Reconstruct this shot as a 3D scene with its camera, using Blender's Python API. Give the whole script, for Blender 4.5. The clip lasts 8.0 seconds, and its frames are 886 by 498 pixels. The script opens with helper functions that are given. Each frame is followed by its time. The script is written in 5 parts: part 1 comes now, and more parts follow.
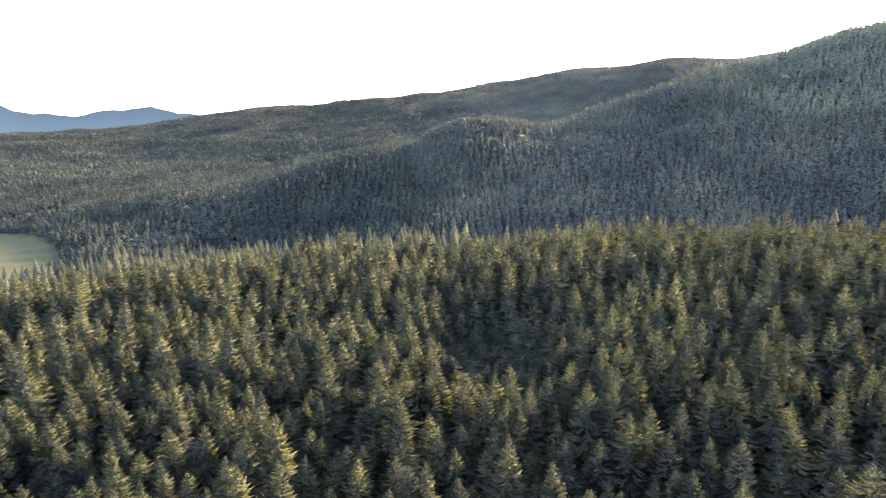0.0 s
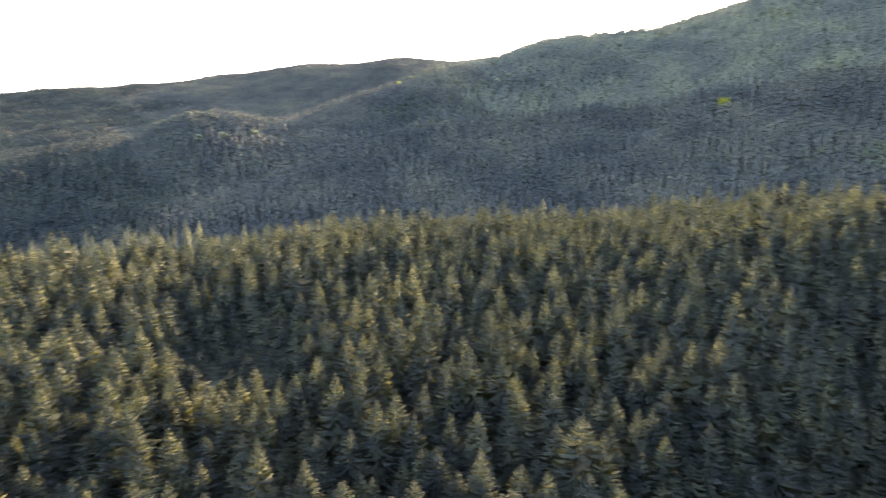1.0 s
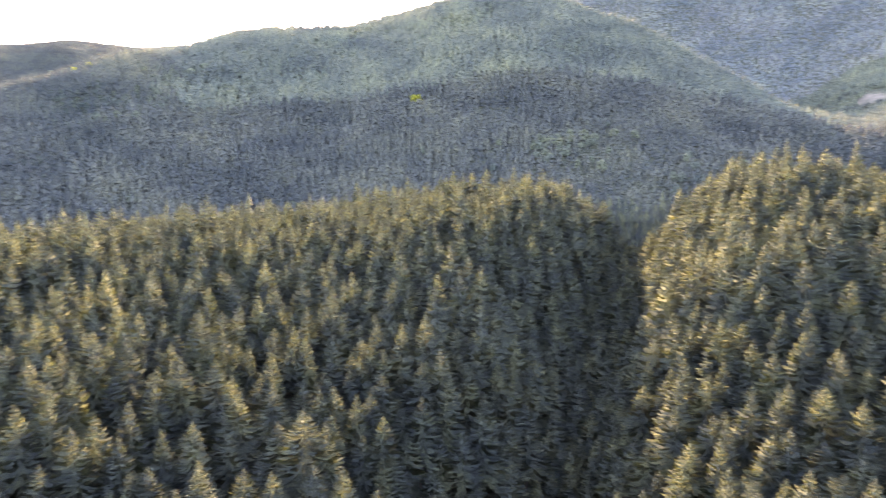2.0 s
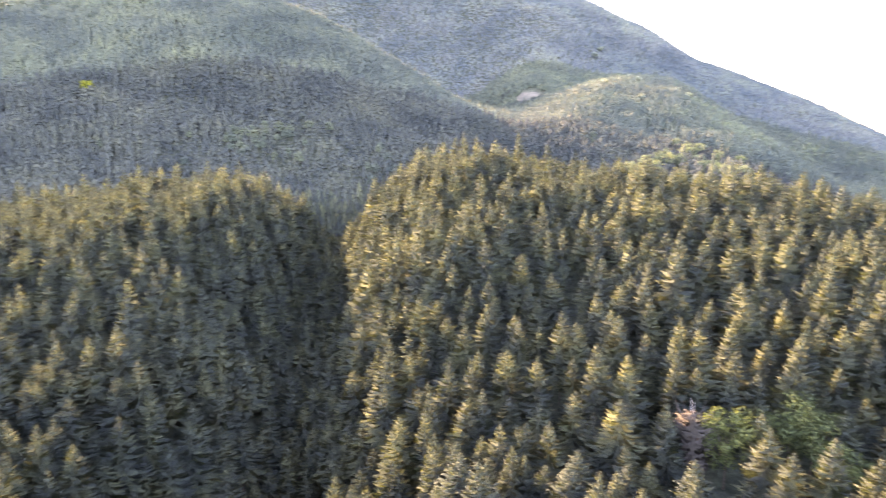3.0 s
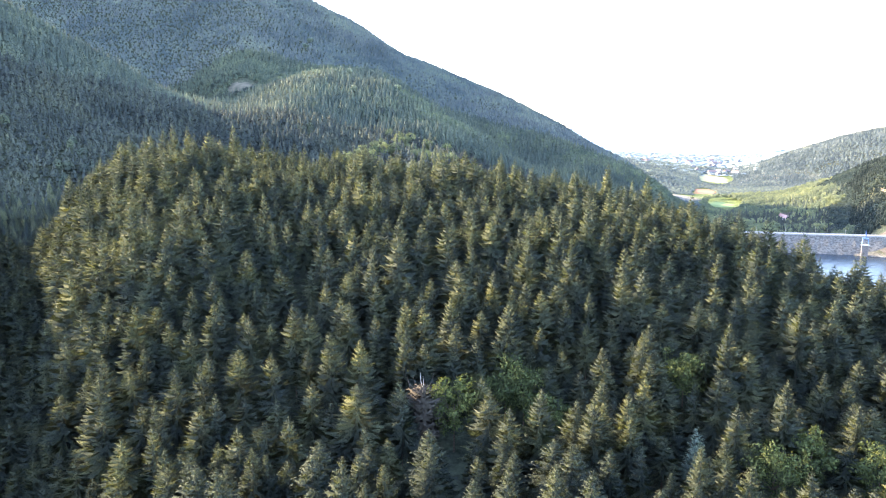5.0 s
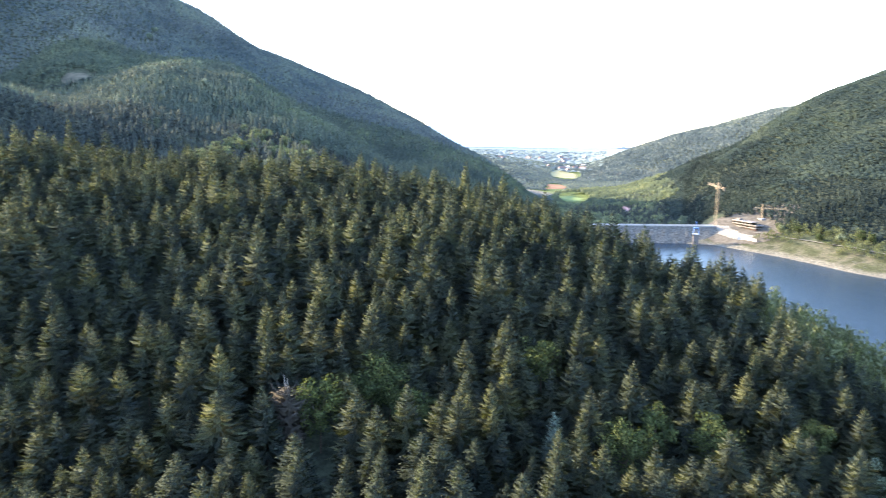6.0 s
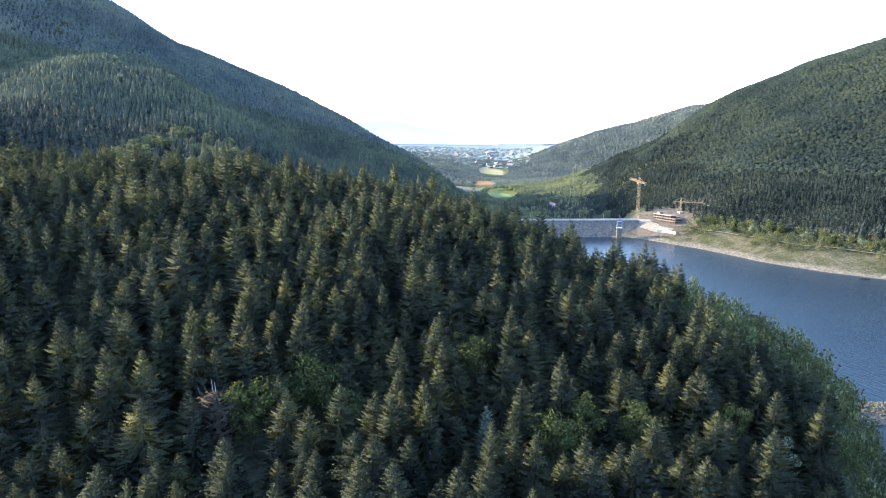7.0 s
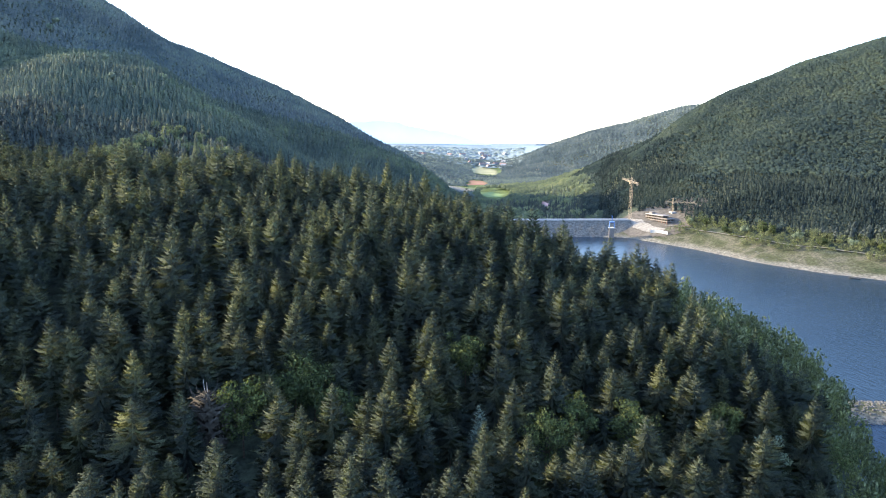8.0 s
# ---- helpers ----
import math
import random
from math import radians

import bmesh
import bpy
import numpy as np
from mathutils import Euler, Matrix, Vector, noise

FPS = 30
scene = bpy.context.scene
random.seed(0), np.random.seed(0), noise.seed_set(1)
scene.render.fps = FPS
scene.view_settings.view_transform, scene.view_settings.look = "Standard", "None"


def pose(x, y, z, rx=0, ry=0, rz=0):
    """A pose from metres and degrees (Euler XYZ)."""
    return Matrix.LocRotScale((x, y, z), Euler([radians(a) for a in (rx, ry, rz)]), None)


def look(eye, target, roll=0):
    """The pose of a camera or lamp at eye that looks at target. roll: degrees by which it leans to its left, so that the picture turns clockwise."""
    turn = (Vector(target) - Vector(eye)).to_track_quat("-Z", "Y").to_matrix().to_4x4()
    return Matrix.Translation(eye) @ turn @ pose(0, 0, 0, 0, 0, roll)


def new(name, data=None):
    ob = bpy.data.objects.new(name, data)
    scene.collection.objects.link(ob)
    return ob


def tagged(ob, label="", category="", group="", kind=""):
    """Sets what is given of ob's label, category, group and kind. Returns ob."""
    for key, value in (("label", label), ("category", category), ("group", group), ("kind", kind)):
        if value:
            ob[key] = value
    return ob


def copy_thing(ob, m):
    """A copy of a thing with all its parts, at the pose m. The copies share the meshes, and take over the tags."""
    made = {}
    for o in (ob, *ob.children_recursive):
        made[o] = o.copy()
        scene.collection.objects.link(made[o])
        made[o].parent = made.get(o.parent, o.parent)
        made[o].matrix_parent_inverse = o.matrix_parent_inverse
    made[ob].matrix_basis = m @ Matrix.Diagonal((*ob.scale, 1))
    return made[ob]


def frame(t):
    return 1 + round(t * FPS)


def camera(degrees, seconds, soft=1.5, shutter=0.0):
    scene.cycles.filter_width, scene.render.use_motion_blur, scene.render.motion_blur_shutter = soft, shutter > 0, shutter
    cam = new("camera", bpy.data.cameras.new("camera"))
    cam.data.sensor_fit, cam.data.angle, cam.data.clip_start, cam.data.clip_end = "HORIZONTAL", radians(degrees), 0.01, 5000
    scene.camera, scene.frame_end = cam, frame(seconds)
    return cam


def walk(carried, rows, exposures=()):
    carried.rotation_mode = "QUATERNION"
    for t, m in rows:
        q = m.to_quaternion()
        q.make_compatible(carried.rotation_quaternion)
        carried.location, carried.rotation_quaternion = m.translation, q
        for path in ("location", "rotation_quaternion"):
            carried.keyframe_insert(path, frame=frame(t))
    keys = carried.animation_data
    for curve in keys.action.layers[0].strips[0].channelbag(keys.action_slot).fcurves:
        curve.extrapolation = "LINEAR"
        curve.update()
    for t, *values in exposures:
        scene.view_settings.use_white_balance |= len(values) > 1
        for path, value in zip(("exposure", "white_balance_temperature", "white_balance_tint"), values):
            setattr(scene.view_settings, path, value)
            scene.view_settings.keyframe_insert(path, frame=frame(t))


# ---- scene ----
# ================= camera =================
EYE = (0.0, 0.0, 130.0)          # hovering 130 m above the reservoir, turning on the spot
cam = camera(64.66, 8.0, soft=1.0, shutter=0.3)
TURN = [  # seconds, pitch, roll, yaw
    (0.0, -8.40, -0.45, 0.0), (0.5, -8.44, -0.65, -7.41), (1.0, -8.53, -0.65, -21.20), (1.5, -8.63, -0.57, -33.10),
    (1.7, -8.65, -0.57, -37.76), (2.8, -9.08, -0.71, -64.23), (3.0, -9.13, -0.63, -69.11), (3.5, -9.30, -0.70, -80.33),
    (4.0, -9.55, -0.31, -89.56), (4.2, -9.67, -0.05, -90.72), (5.3, -9.68, -0.05, -92.69), (5.5, -9.76, -0.23, -94.70),
    (6.0, -9.92, -0.43, -102.97), (6.5, -10.06, -0.37, -107.99), (7.0, -10.11, -0.37, -108.77), (7.5, -10.12, -0.45, -109.14),
    (8.0, -10.13, -0.53, -109.34)]
walk(cam, [(t, pose(*EYE, 90 + p, r, y)) for t, p, r, y in TURN],
     exposures=[(0.0, 3.7, 7050, 31), (0.5, 3.5, 7050, 30), (1.5, 4.2, 7150, 38), (2.8, 4.75, 7700, 43), (4.0, 4.08, 6700, 28), (5.5, 3.65, 6200, 18), (6.5, 2.92, 5800, 14), (8.0, 2.78, 5700, 14)])

# ================= light =================
SUN_AZ, SUN_EL = 38.5, 19.3      # compass degrees from +Y towards +X
world = bpy.data.worlds.new("sky")
scene.world = world
world.use_nodes = True
wn = world.node_tree.nodes
sky = wn.new("ShaderNodeTexSky")
sky.sky_type = "NISHITA"
sky.sun_disc = False
sky.sun_elevation, sky.sun_rotation = radians(SUN_EL), radians(SUN_AZ)
sky.altitude, sky.air_density, sky.dust_density, sky.ozone_density = 500, 1.0, 1.4, 1.0
wn["Background"].inputs["Strength"].default_value = 0.15
world.node_tree.links.new(sky.outputs["Color"], wn["Background"].inputs["Color"])
sun_data = bpy.data.lights.new("sun", "SUN")
sun_data.energy, sun_data.angle, sun_data.color = 2.9, radians(1.2), (1.0, 0.83, 0.49)
sun = new("sun", sun_data)
sa, se = radians(SUN_AZ), radians(SUN_EL)
SUN_WAY = Vector((math.sin(sa) * math.cos(se), math.cos(sa) * math.cos(se), math.sin(se)))
sun.matrix_world = look(SUN_WAY * 900, (0, 0, 0))

# ================= materials =================
def shader(name, rough=0.7, spec=0.3):
    m = bpy.data.materials.new(name)
    m.use_nodes = True
    nt = m.node_tree
    b = nt.nodes["Principled BSDF"]
    b.inputs["Roughness"].default_value = rough
    b.inputs["Specular IOR Level"].default_value = spec
    return m, nt, b


def noise_at(nt, scale, detail=4.0, rough=0.55, source="Object"):
    co = nt.nodes.new("ShaderNodeTexCoord")
    n = nt.nodes.new("ShaderNodeTexNoise")
    n.inputs["Scale"].default_value = scale
    n.inputs["Detail"].default_value = detail
    n.inputs["Roughness"].default_value = rough
    nt.links.new(co.outputs[source], n.inputs["Vector"])
    return n.outputs["Fac"]


def ramp(nt, fac, stops):
    r = nt.nodes.new("ShaderNodeValToRGB")
    while len(r.color_ramp.elements) < len(stops):
        r.color_ramp.elements.new(0.5)
    for e, (p, c) in zip(r.color_ramp.elements, stops):
        e.position, e.color = p, (*c, 1)
    nt.links.new(fac, r.inputs["Fac"])
    return r.outputs["Color"]


def blend(nt, fac, a, b, mode="MIX"):
    x = nt.nodes.new("ShaderNodeMix")
    x.data_type, x.blend_type = "RGBA", mode
    for v, i in ((fac, 0), (a, 6), (b, 7)):
        if isinstance(v, (int, float)):
            x.inputs[i].default_value = v
        elif isinstance(v, tuple):
            x.inputs[i].default_value = (*v, 1)
        else:
            nt.links.new(v, x.inputs[i])
    return x.outputs[2]


def bump(nt, b, fac, strength, distance):
    n = nt.nodes.new("ShaderNodeBump")
    n.inputs["Strength"].default_value, n.inputs["Distance"].default_value = strength, distance
    nt.links.new(fac, n.inputs["Height"])
    nt.links.new(n.outputs["Normal"], b.inputs["Normal"])


def foliage(name, dark, mid, light, through_light=0.3, big=0.12, fine=1.6, per="island", soft=False, holes=0.0):
    """Leaves or needles: tint by tree, by clump and by twig; some light passes through."""
    m, nt, b = shader(name, 0.88, 0.05)
    col = ramp(nt, noise_at(nt, big, 2.0), [(0.36, dark), (0.50, mid), (0.64, light)])
    wide = ramp(nt, noise_at(nt, big * (0.35 if soft else 0.18), 4.0), [(0.34, (0.74, 0.78, 0.82)), (0.52, (1.0, 1.0, 1.0)), (0.68, (1.26, 1.22, 1.08))] if soft
                else [(0.35, (0.74, 0.78, 0.80)), (0.65, (1.22, 1.18, 1.10))])
    col = blend(nt, 1.0, col, wide, "MULTIPLY")
    spray = nt.nodes.new("ShaderNodeNewGeometry").outputs["Random Per Island"]
    tint = ramp(nt, spray, [(0.0, (0.84, 0.88, 0.92)), (0.5, (1.0, 1.0, 1.0)), (1.0, (1.18, 1.14, 0.97))] if soft else
                [(0.0, (0.74, 0.77, 0.80)), (0.5, (0.98, 0.98, 0.99)), (1.0, (1.25, 1.22, 1.10))])
    col = blend(nt, 1.0, col, tint, "MULTIPLY")
    if per == "object":
        tree = ramp(nt, nt.nodes.new("ShaderNodeObjectInfo").outputs["Random"], [(0.0, (0.74, 0.79, 0.82)), (0.5, (0.94, 0.95, 0.96)), (1.0, (1.18, 1.13, 0.95))])
        col = blend(nt, 1.0, col, tree, "MULTIPLY")
    lo, hi = (0.84, 1.16) if soft else (0.58, 1.42)
    grain = ramp(nt, noise_at(nt, fine, 3.0, 0.6), [(0.40, (lo, lo * 1.03, lo * 1.04)), (0.60, (hi, hi * 0.99, hi * 0.93))])
    col = blend(nt, 1.0, col, grain, "MULTIPLY")
    nt.links.new(col, b.inputs["Base Color"])
    bump(nt, b, noise_at(nt, fine * 0.6, 3.0, 0.6), 0.5, (0.5 if soft else 1.0) / fine)
    tr = nt.nodes.new("ShaderNodeBsdfTranslucent")
    nt.links.new(blend(nt, 1.0, col, (1.15, 1.12, 0.95) if soft else (1.2, 1.25, 0.62), "MULTIPLY"), tr.inputs["Color"])
    mix = nt.nodes.new("ShaderNodeMixShader")
    mix.inputs["Fac"].default_value = through_light
    nt.links.new(b.outputs["BSDF"], mix.inputs[1])
    nt.links.new(tr.outputs["BSDF"], mix.inputs[2])
    leaf = mix.outputs["Shader"]
    if holes:                                             # gaps between the twigs of a spray
        gap = nt.nodes.new("ShaderNodeMath")
        gap.operation = "LESS_THAN"
        gap.inputs[1].default_value = holes
        nt.links.new(noise_at(nt, 0.8 if soft else fine * 0.7, 1.0, 0.5), gap.inputs[0])
        sieve = nt.nodes.new("ShaderNodeMixShader")
        nt.links.new(gap.outputs[0], sieve.inputs["Fac"])
        nt.links.new(leaf, sieve.inputs[1])
        nt.links.new(nt.nodes.new("ShaderNodeBsdfTransparent").outputs["BSDF"], sieve.inputs[2])
        leaf = sieve.outputs["Shader"]
    nt.links.new(leaf, nt.nodes["Material Output"].inputs["Surface"])
    return m


def plain(name, a, b_col, scale=1.0, rough=0.75, metal=0.0, relief=0.0):
    m, nt, b = shader(name, rough, 0.06 if rough >= 0.9 else 0.35)
    f = noise_at(nt, scale, 5.0)
    nt.links.new(ramp(nt, f, [(0.3, a), (0.7, b_col)]), b.inputs["Base Color"])
    b.inputs["Metallic"].default_value = metal
    if relief:
        bump(nt, b, noise_at(nt, scale * 3, 6.0), 0.6, relief)
    return m


NEEDLE = foliage("spruce_needles", (0.046, 0.055, 0.051), (0.064, 0.073, 0.059), (0.094, 0.100, 0.063), 0.30, 0.10, 6.0, "object", holes=0.455)
NEEDLE_STAND = foliage("spruce_stand", (0.046, 0.055, 0.051), (0.064, 0.073, 0.059), (0.094, 0.100, 0.063), 0.30, 0.14, 6.0, holes=0.455)
NEEDLE_BLUE = foliage("blue_needles", (0.155, 0.190, 0.158), (0.190, 0.225, 0.186), (0.225, 0.258, 0.205), 0.25, 0.3, 1.6, "object")
# Lighter than the near needles: haze over the hills put into the colour
NEEDLE_FAR = foliage("far_conifers", (0.078, 0.091, 0.076), (0.094, 0.108, 0.085), (0.110, 0.124, 0.089), 0.25, 0.02, 0.3, soft=True, holes=0.46)
LEAF = foliage("green_leaves", (0.058, 0.072, 0.036), (0.076, 0.090, 0.040), (0.100, 0.112, 0.046), 0.25, 0.25, 1.4, "object")
# Distance haze put into the needles as a lighter, bluer colour
NEEDLE_HAZE = foliage("hazed_conifers", (0.072, 0.090, 0.099), (0.087, 0.105, 0.112), (0.103, 0.119, 0.121), 0.2, 0.02, 0.2, soft=True, holes=0.46)
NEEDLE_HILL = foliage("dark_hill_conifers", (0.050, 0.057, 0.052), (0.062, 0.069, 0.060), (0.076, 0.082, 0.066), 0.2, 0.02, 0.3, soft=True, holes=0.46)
# Darkened needles: shade lying on the western hills put into the colour
NEEDLE_WEST_SHADE = foliage("shaded_western_conifers", (0.030, 0.038, 0.034), (0.038, 0.046, 0.040), (0.048, 0.056, 0.044), 0.15, 0.02, 0.3, soft=True, holes=0.46)
NEEDLE_YOUNG = foliage("young_conifers", (0.084, 0.100, 0.078), (0.101, 0.118, 0.086), (0.118, 0.134, 0.090), 0.25, 0.02, 0.3, soft=True, holes=0.46)
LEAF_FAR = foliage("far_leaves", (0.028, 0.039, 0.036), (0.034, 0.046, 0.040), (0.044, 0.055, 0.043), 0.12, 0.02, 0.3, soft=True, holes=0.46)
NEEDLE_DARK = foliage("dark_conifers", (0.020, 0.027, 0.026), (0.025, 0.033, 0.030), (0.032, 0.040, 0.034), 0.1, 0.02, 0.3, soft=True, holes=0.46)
# Hill leaves, their green lightened to stand for haze
LEAF_HILL = foliage("hill_leaves", (0.076, 0.094, 0.072), (0.094, 0.113, 0.080), (0.116, 0.132, 0.086), 0.35, 0.02, 0.3, soft=True, holes=0.46)
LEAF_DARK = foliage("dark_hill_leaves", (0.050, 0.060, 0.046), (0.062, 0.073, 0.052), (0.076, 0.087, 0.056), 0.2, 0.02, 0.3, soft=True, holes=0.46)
# Mountain needles and leaves, lightened and blued: the haze is in their colour
NEEDLE_MOUNTAIN_HAZE = foliage("hazed_mountain_conifers", (0.096, 0.109, 0.107), (0.112, 0.125, 0.120), (0.128, 0.140, 0.128), 0.2, 0.02, 0.2, soft=True, holes=0.45)
LEAF_MOUNTAIN_HAZE = foliage("mountain_leaves", (0.091, 0.111, 0.112), (0.109, 0.129, 0.122), (0.128, 0.146, 0.130), 0.25, 0.02, 0.2, soft=True, holes=0.45)
# Leaves of the far plain, paled to blue-grey to paint in haze
LEAF_HAZE = foliage("hazed_valley_leaves", (0.165, 0.195, 0.205), (0.18, 0.21, 0.215), (0.195, 0.225, 0.225), 0.2, 0.01, 0.2, soft=True)
# Sunlight and haze on the valley wood put into a lighter yellow-green
LEAF_VALLEY_LIT = foliage("valley_leaves", (0.095, 0.112, 0.072), (0.123, 0.140, 0.083), (0.157, 0.168, 0.095), 0.3, 0.015, 0.3, soft=True, holes=0.46)
LEAF_YELLOW = foliage("yellow_leaves", (0.20, 0.20, 0.03), (0.28, 0.27, 0.04), (0.36, 0.33, 0.06), 0.4, 0.2, 1.0, "object")
LEAF_PALE = foliage("pale_leaves", (0.17, 0.192, 0.130), (0.21, 0.235, 0.160), (0.25, 0.275, 0.185), 0.35, 0.2, 1.0, "object", soft=True)
# Pale and light green leaves, both greyed further to paint in haze
LEAF_SPUR = foliage("pale_mountain_leaves", (0.17, 0.195, 0.155), (0.21, 0.235, 0.18), (0.25, 0.275, 0.205), 0.3, 0.2, 1.0, "object", soft=True)
LEAF_LIGHT = foliage("light_green_leaves", (0.105, 0.126, 0.078), (0.128, 0.150, 0.090), (0.152, 0.175, 0.104), 0.3, 0.2, 1.0, "object", soft=True)
NEEDLE_DEAD = plain("dead_needles", (0.052, 0.046, 0.038), (0.088, 0.076, 0.062), 1.5, 0.9)
BARK = plain("bark", (0.05, 0.038, 0.028), (0.12, 0.09, 0.065), 4.0, 0.9, 0, 0.03)
BARK_PALE = plain("bleached_wood", (0.24, 0.215, 0.185), (0.36, 0.335, 0.295), 5.0, 0.8)
CONCRETE = plain("concrete", (0.32, 0.305, 0.285), (0.46, 0.445, 0.41), 0.6, 0.8, 0, 0.03)
CONCRETE_NEW = plain("fresh_concrete", (0.15, 0.125, 0.095), (0.30, 0.26, 0.205), 0.35, 0.85, 0, 0.05)
EARTH = plain("site_earth", (0.066, 0.055, 0.043), (0.15, 0.127, 0.10), 0.2, 0.95, 0, 0.3)
FRAME_RAW = plain("stained_concrete", (0.13, 0.105, 0.09), (0.22, 0.185, 0.16), 0.8, 0.85)
CONCRETE_RAW = plain("raw_concrete", (0.24, 0.215, 0.20), (0.40, 0.37, 0.34), 0.8, 0.8)
ASPHALT = plain("pale_road", (0.22, 0.215, 0.20), (0.32, 0.31, 0.29), 0.4, 0.85)
RIPRAP = plain("riprap", (0.050, 0.046, 0.040), (0.18, 0.165, 0.142), 0.45, 0.9, 0, 0.8)
ROCK = plain("shore_rock", (0.048, 0.045, 0.042), (0.135, 0.127, 0.118), 1.2, 0.9, 0, 0.1)
SAND = plain("bare_earth", (0.15, 0.135, 0.112), (0.30, 0.275, 0.235), 0.15, 0.95, 0, 0.1)
STEEL_BLUE = plain("blue_steel", (0.07, 0.13, 0.30), (0.10, 0.18, 0.38), 2.0, 0.45, 0.3)
STEEL_YELLOW = plain("ochre_steel", (0.26, 0.19, 0.12), (0.36, 0.27, 0.17), 2.0, 0.6, 0.1)
STEEL_RED = plain("rust_red_paint", (0.16, 0.066, 0.05), (0.24, 0.10, 0.075), 1.5, 0.55)
FORMWORK = plain("formwork_red", (0.22, 0.095, 0.07), (0.32, 0.15, 0.11), 1.0, 0.7)
GRASS = plain("meadow_grass", (0.036, 0.044, 0.016), (0.062, 0.064, 0.027), 0.04, 0.9)
GRASS_GREEN = plain("green_field", (0.11, 0.15, 0.055), (0.16, 0.20, 0.075), 0.03, 0.9)
STUBBLE = plain("stubble_field", (0.19, 0.175, 0.09), (0.29, 0.265, 0.145), 0.02, 0.9)
FELLED = plain("felled_ground", (0.045, 0.045, 0.032), (0.12, 0.11, 0.08), 0.06, 0.95)
TURNED = plain("turned_soil", (0.15, 0.080, 0.05), (0.24, 0.135, 0.085), 0.03, 0.95)
ROOF_TILE = plain("roof_tile", (0.17, 0.115, 0.095), (0.25, 0.165, 0.135), 0.5, 0.8)
WALL_WHITE = plain("house_wall", (0.20, 0.20, 0.195), (0.27, 0.265, 0.26), 0.3, 0.85)
GLASS_DARK = plain("window_glass", (0.03, 0.035, 0.04), (0.05, 0.055, 0.06), 1.0, 0.1)


def ground_material():
    """Forest floor on the slopes; dry grass, gravel and pale mud on the drawn-down shore."""
    m, nt, b = shader("ground", 0.95, 0.05)
    floor = ramp(nt, noise_at(nt, 0.15, 6.0), [(0.3, (0.040, 0.046, 0.034)), (0.55, (0.056, 0.064, 0.042)), (0.75, (0.075, 0.070, 0.048))])
    shore = ramp(nt, noise_at(nt, 0.05, 6.0), [(0.30, (0.040, 0.046, 0.024)), (0.45, (0.064, 0.064, 0.036)), (0.56, (0.10, 0.090, 0.066)), (0.66, (0.050, 0.052, 0.030))])
    mud = ramp(nt, noise_at(nt, 0.3, 6.0), [(0.3, (0.100, 0.088, 0.070)), (0.7, (0.20, 0.180, 0.150))])
    sep = nt.nodes.new("ShaderNodeSeparateXYZ")
    nt.links.new(nt.nodes.new("ShaderNodeNewGeometry").outputs["Position"], sep.inputs[0])
    wob = nt.nodes.new("ShaderNodeMath")
    wob.operation = "MULTIPLY_ADD"
    wob.inputs[1].default_value = 5.0
    nt.links.new(noise_at(nt, 0.03, 4.0), wob.inputs[0])
    nt.links.new(sep.outputs["Z"], wob.inputs[2])
    def step(lo, hi):
        r = nt.nodes.new("ShaderNodeMapRange")
        r.inputs["From Min"].default_value, r.inputs["From Max"].default_value = lo, hi
        nt.links.new(wob.outputs[0], r.inputs["Value"])
        return r.outputs["Result"]
    field = ramp(nt, noise_at(nt, 0.02, 5.0), [(0.35, (0.05, 0.07, 0.025)), (0.65, (0.12, 0.14, 0.05))])
    col = blend(nt, step(-9, -7), field, mud)
    col = blend(nt, step(3.8, 6.0), col, shore)
    col = blend(nt, step(13, 17), col, floor)
    nt.links.new(col, b.inputs["Base Color"])
    tufts = ramp(nt, noise_at(nt, 0.5, 6.0, 0.7), [(0.36, (0.55, 0.56, 0.54)), (0.64, (1.4, 1.38, 1.3))])
    nt.links.new(blend(nt, 1.0, col, tufts, "MULTIPLY"), b.inputs["Base Color"])
    bump(nt, b, noise_at(nt, 0.8, 6.0), 0.9, 0.8)
    return m


GROUND = ground_material()


def water_material():
    m, nt, b = shader("lake_water", 0.12, 0.10)
    nt.links.new(ramp(nt, noise_at(nt, 0.006, 3.0), [(0.3, (0.012, 0.024, 0.040)), (0.7, (0.018, 0.032, 0.050))]), b.inputs["Base Color"])
    b.inputs["IOR"].default_value = 1.33
    w = nt.nodes.new("ShaderNodeMapping")
    co = nt.nodes.new("ShaderNodeTexCoord")
    w.inputs["Scale"].default_value = (0.25, 0.9, 1)
    w.inputs["Rotation"].default_value = (0, 0, radians(30))
    n = nt.nodes.new("ShaderNodeTexNoise")
    n.inputs["Scale"].default_value, n.inputs["Detail"].default_value = 0.6, 5.0
    nt.links.new(co.outputs["Object"], w.inputs["Vector"])
    nt.links.new(w.outputs["Vector"], n.inputs["Vector"])
    bump(nt, b, n.outputs["Fac"], 0.6, 0.5)
    return m


WATER = water_material()


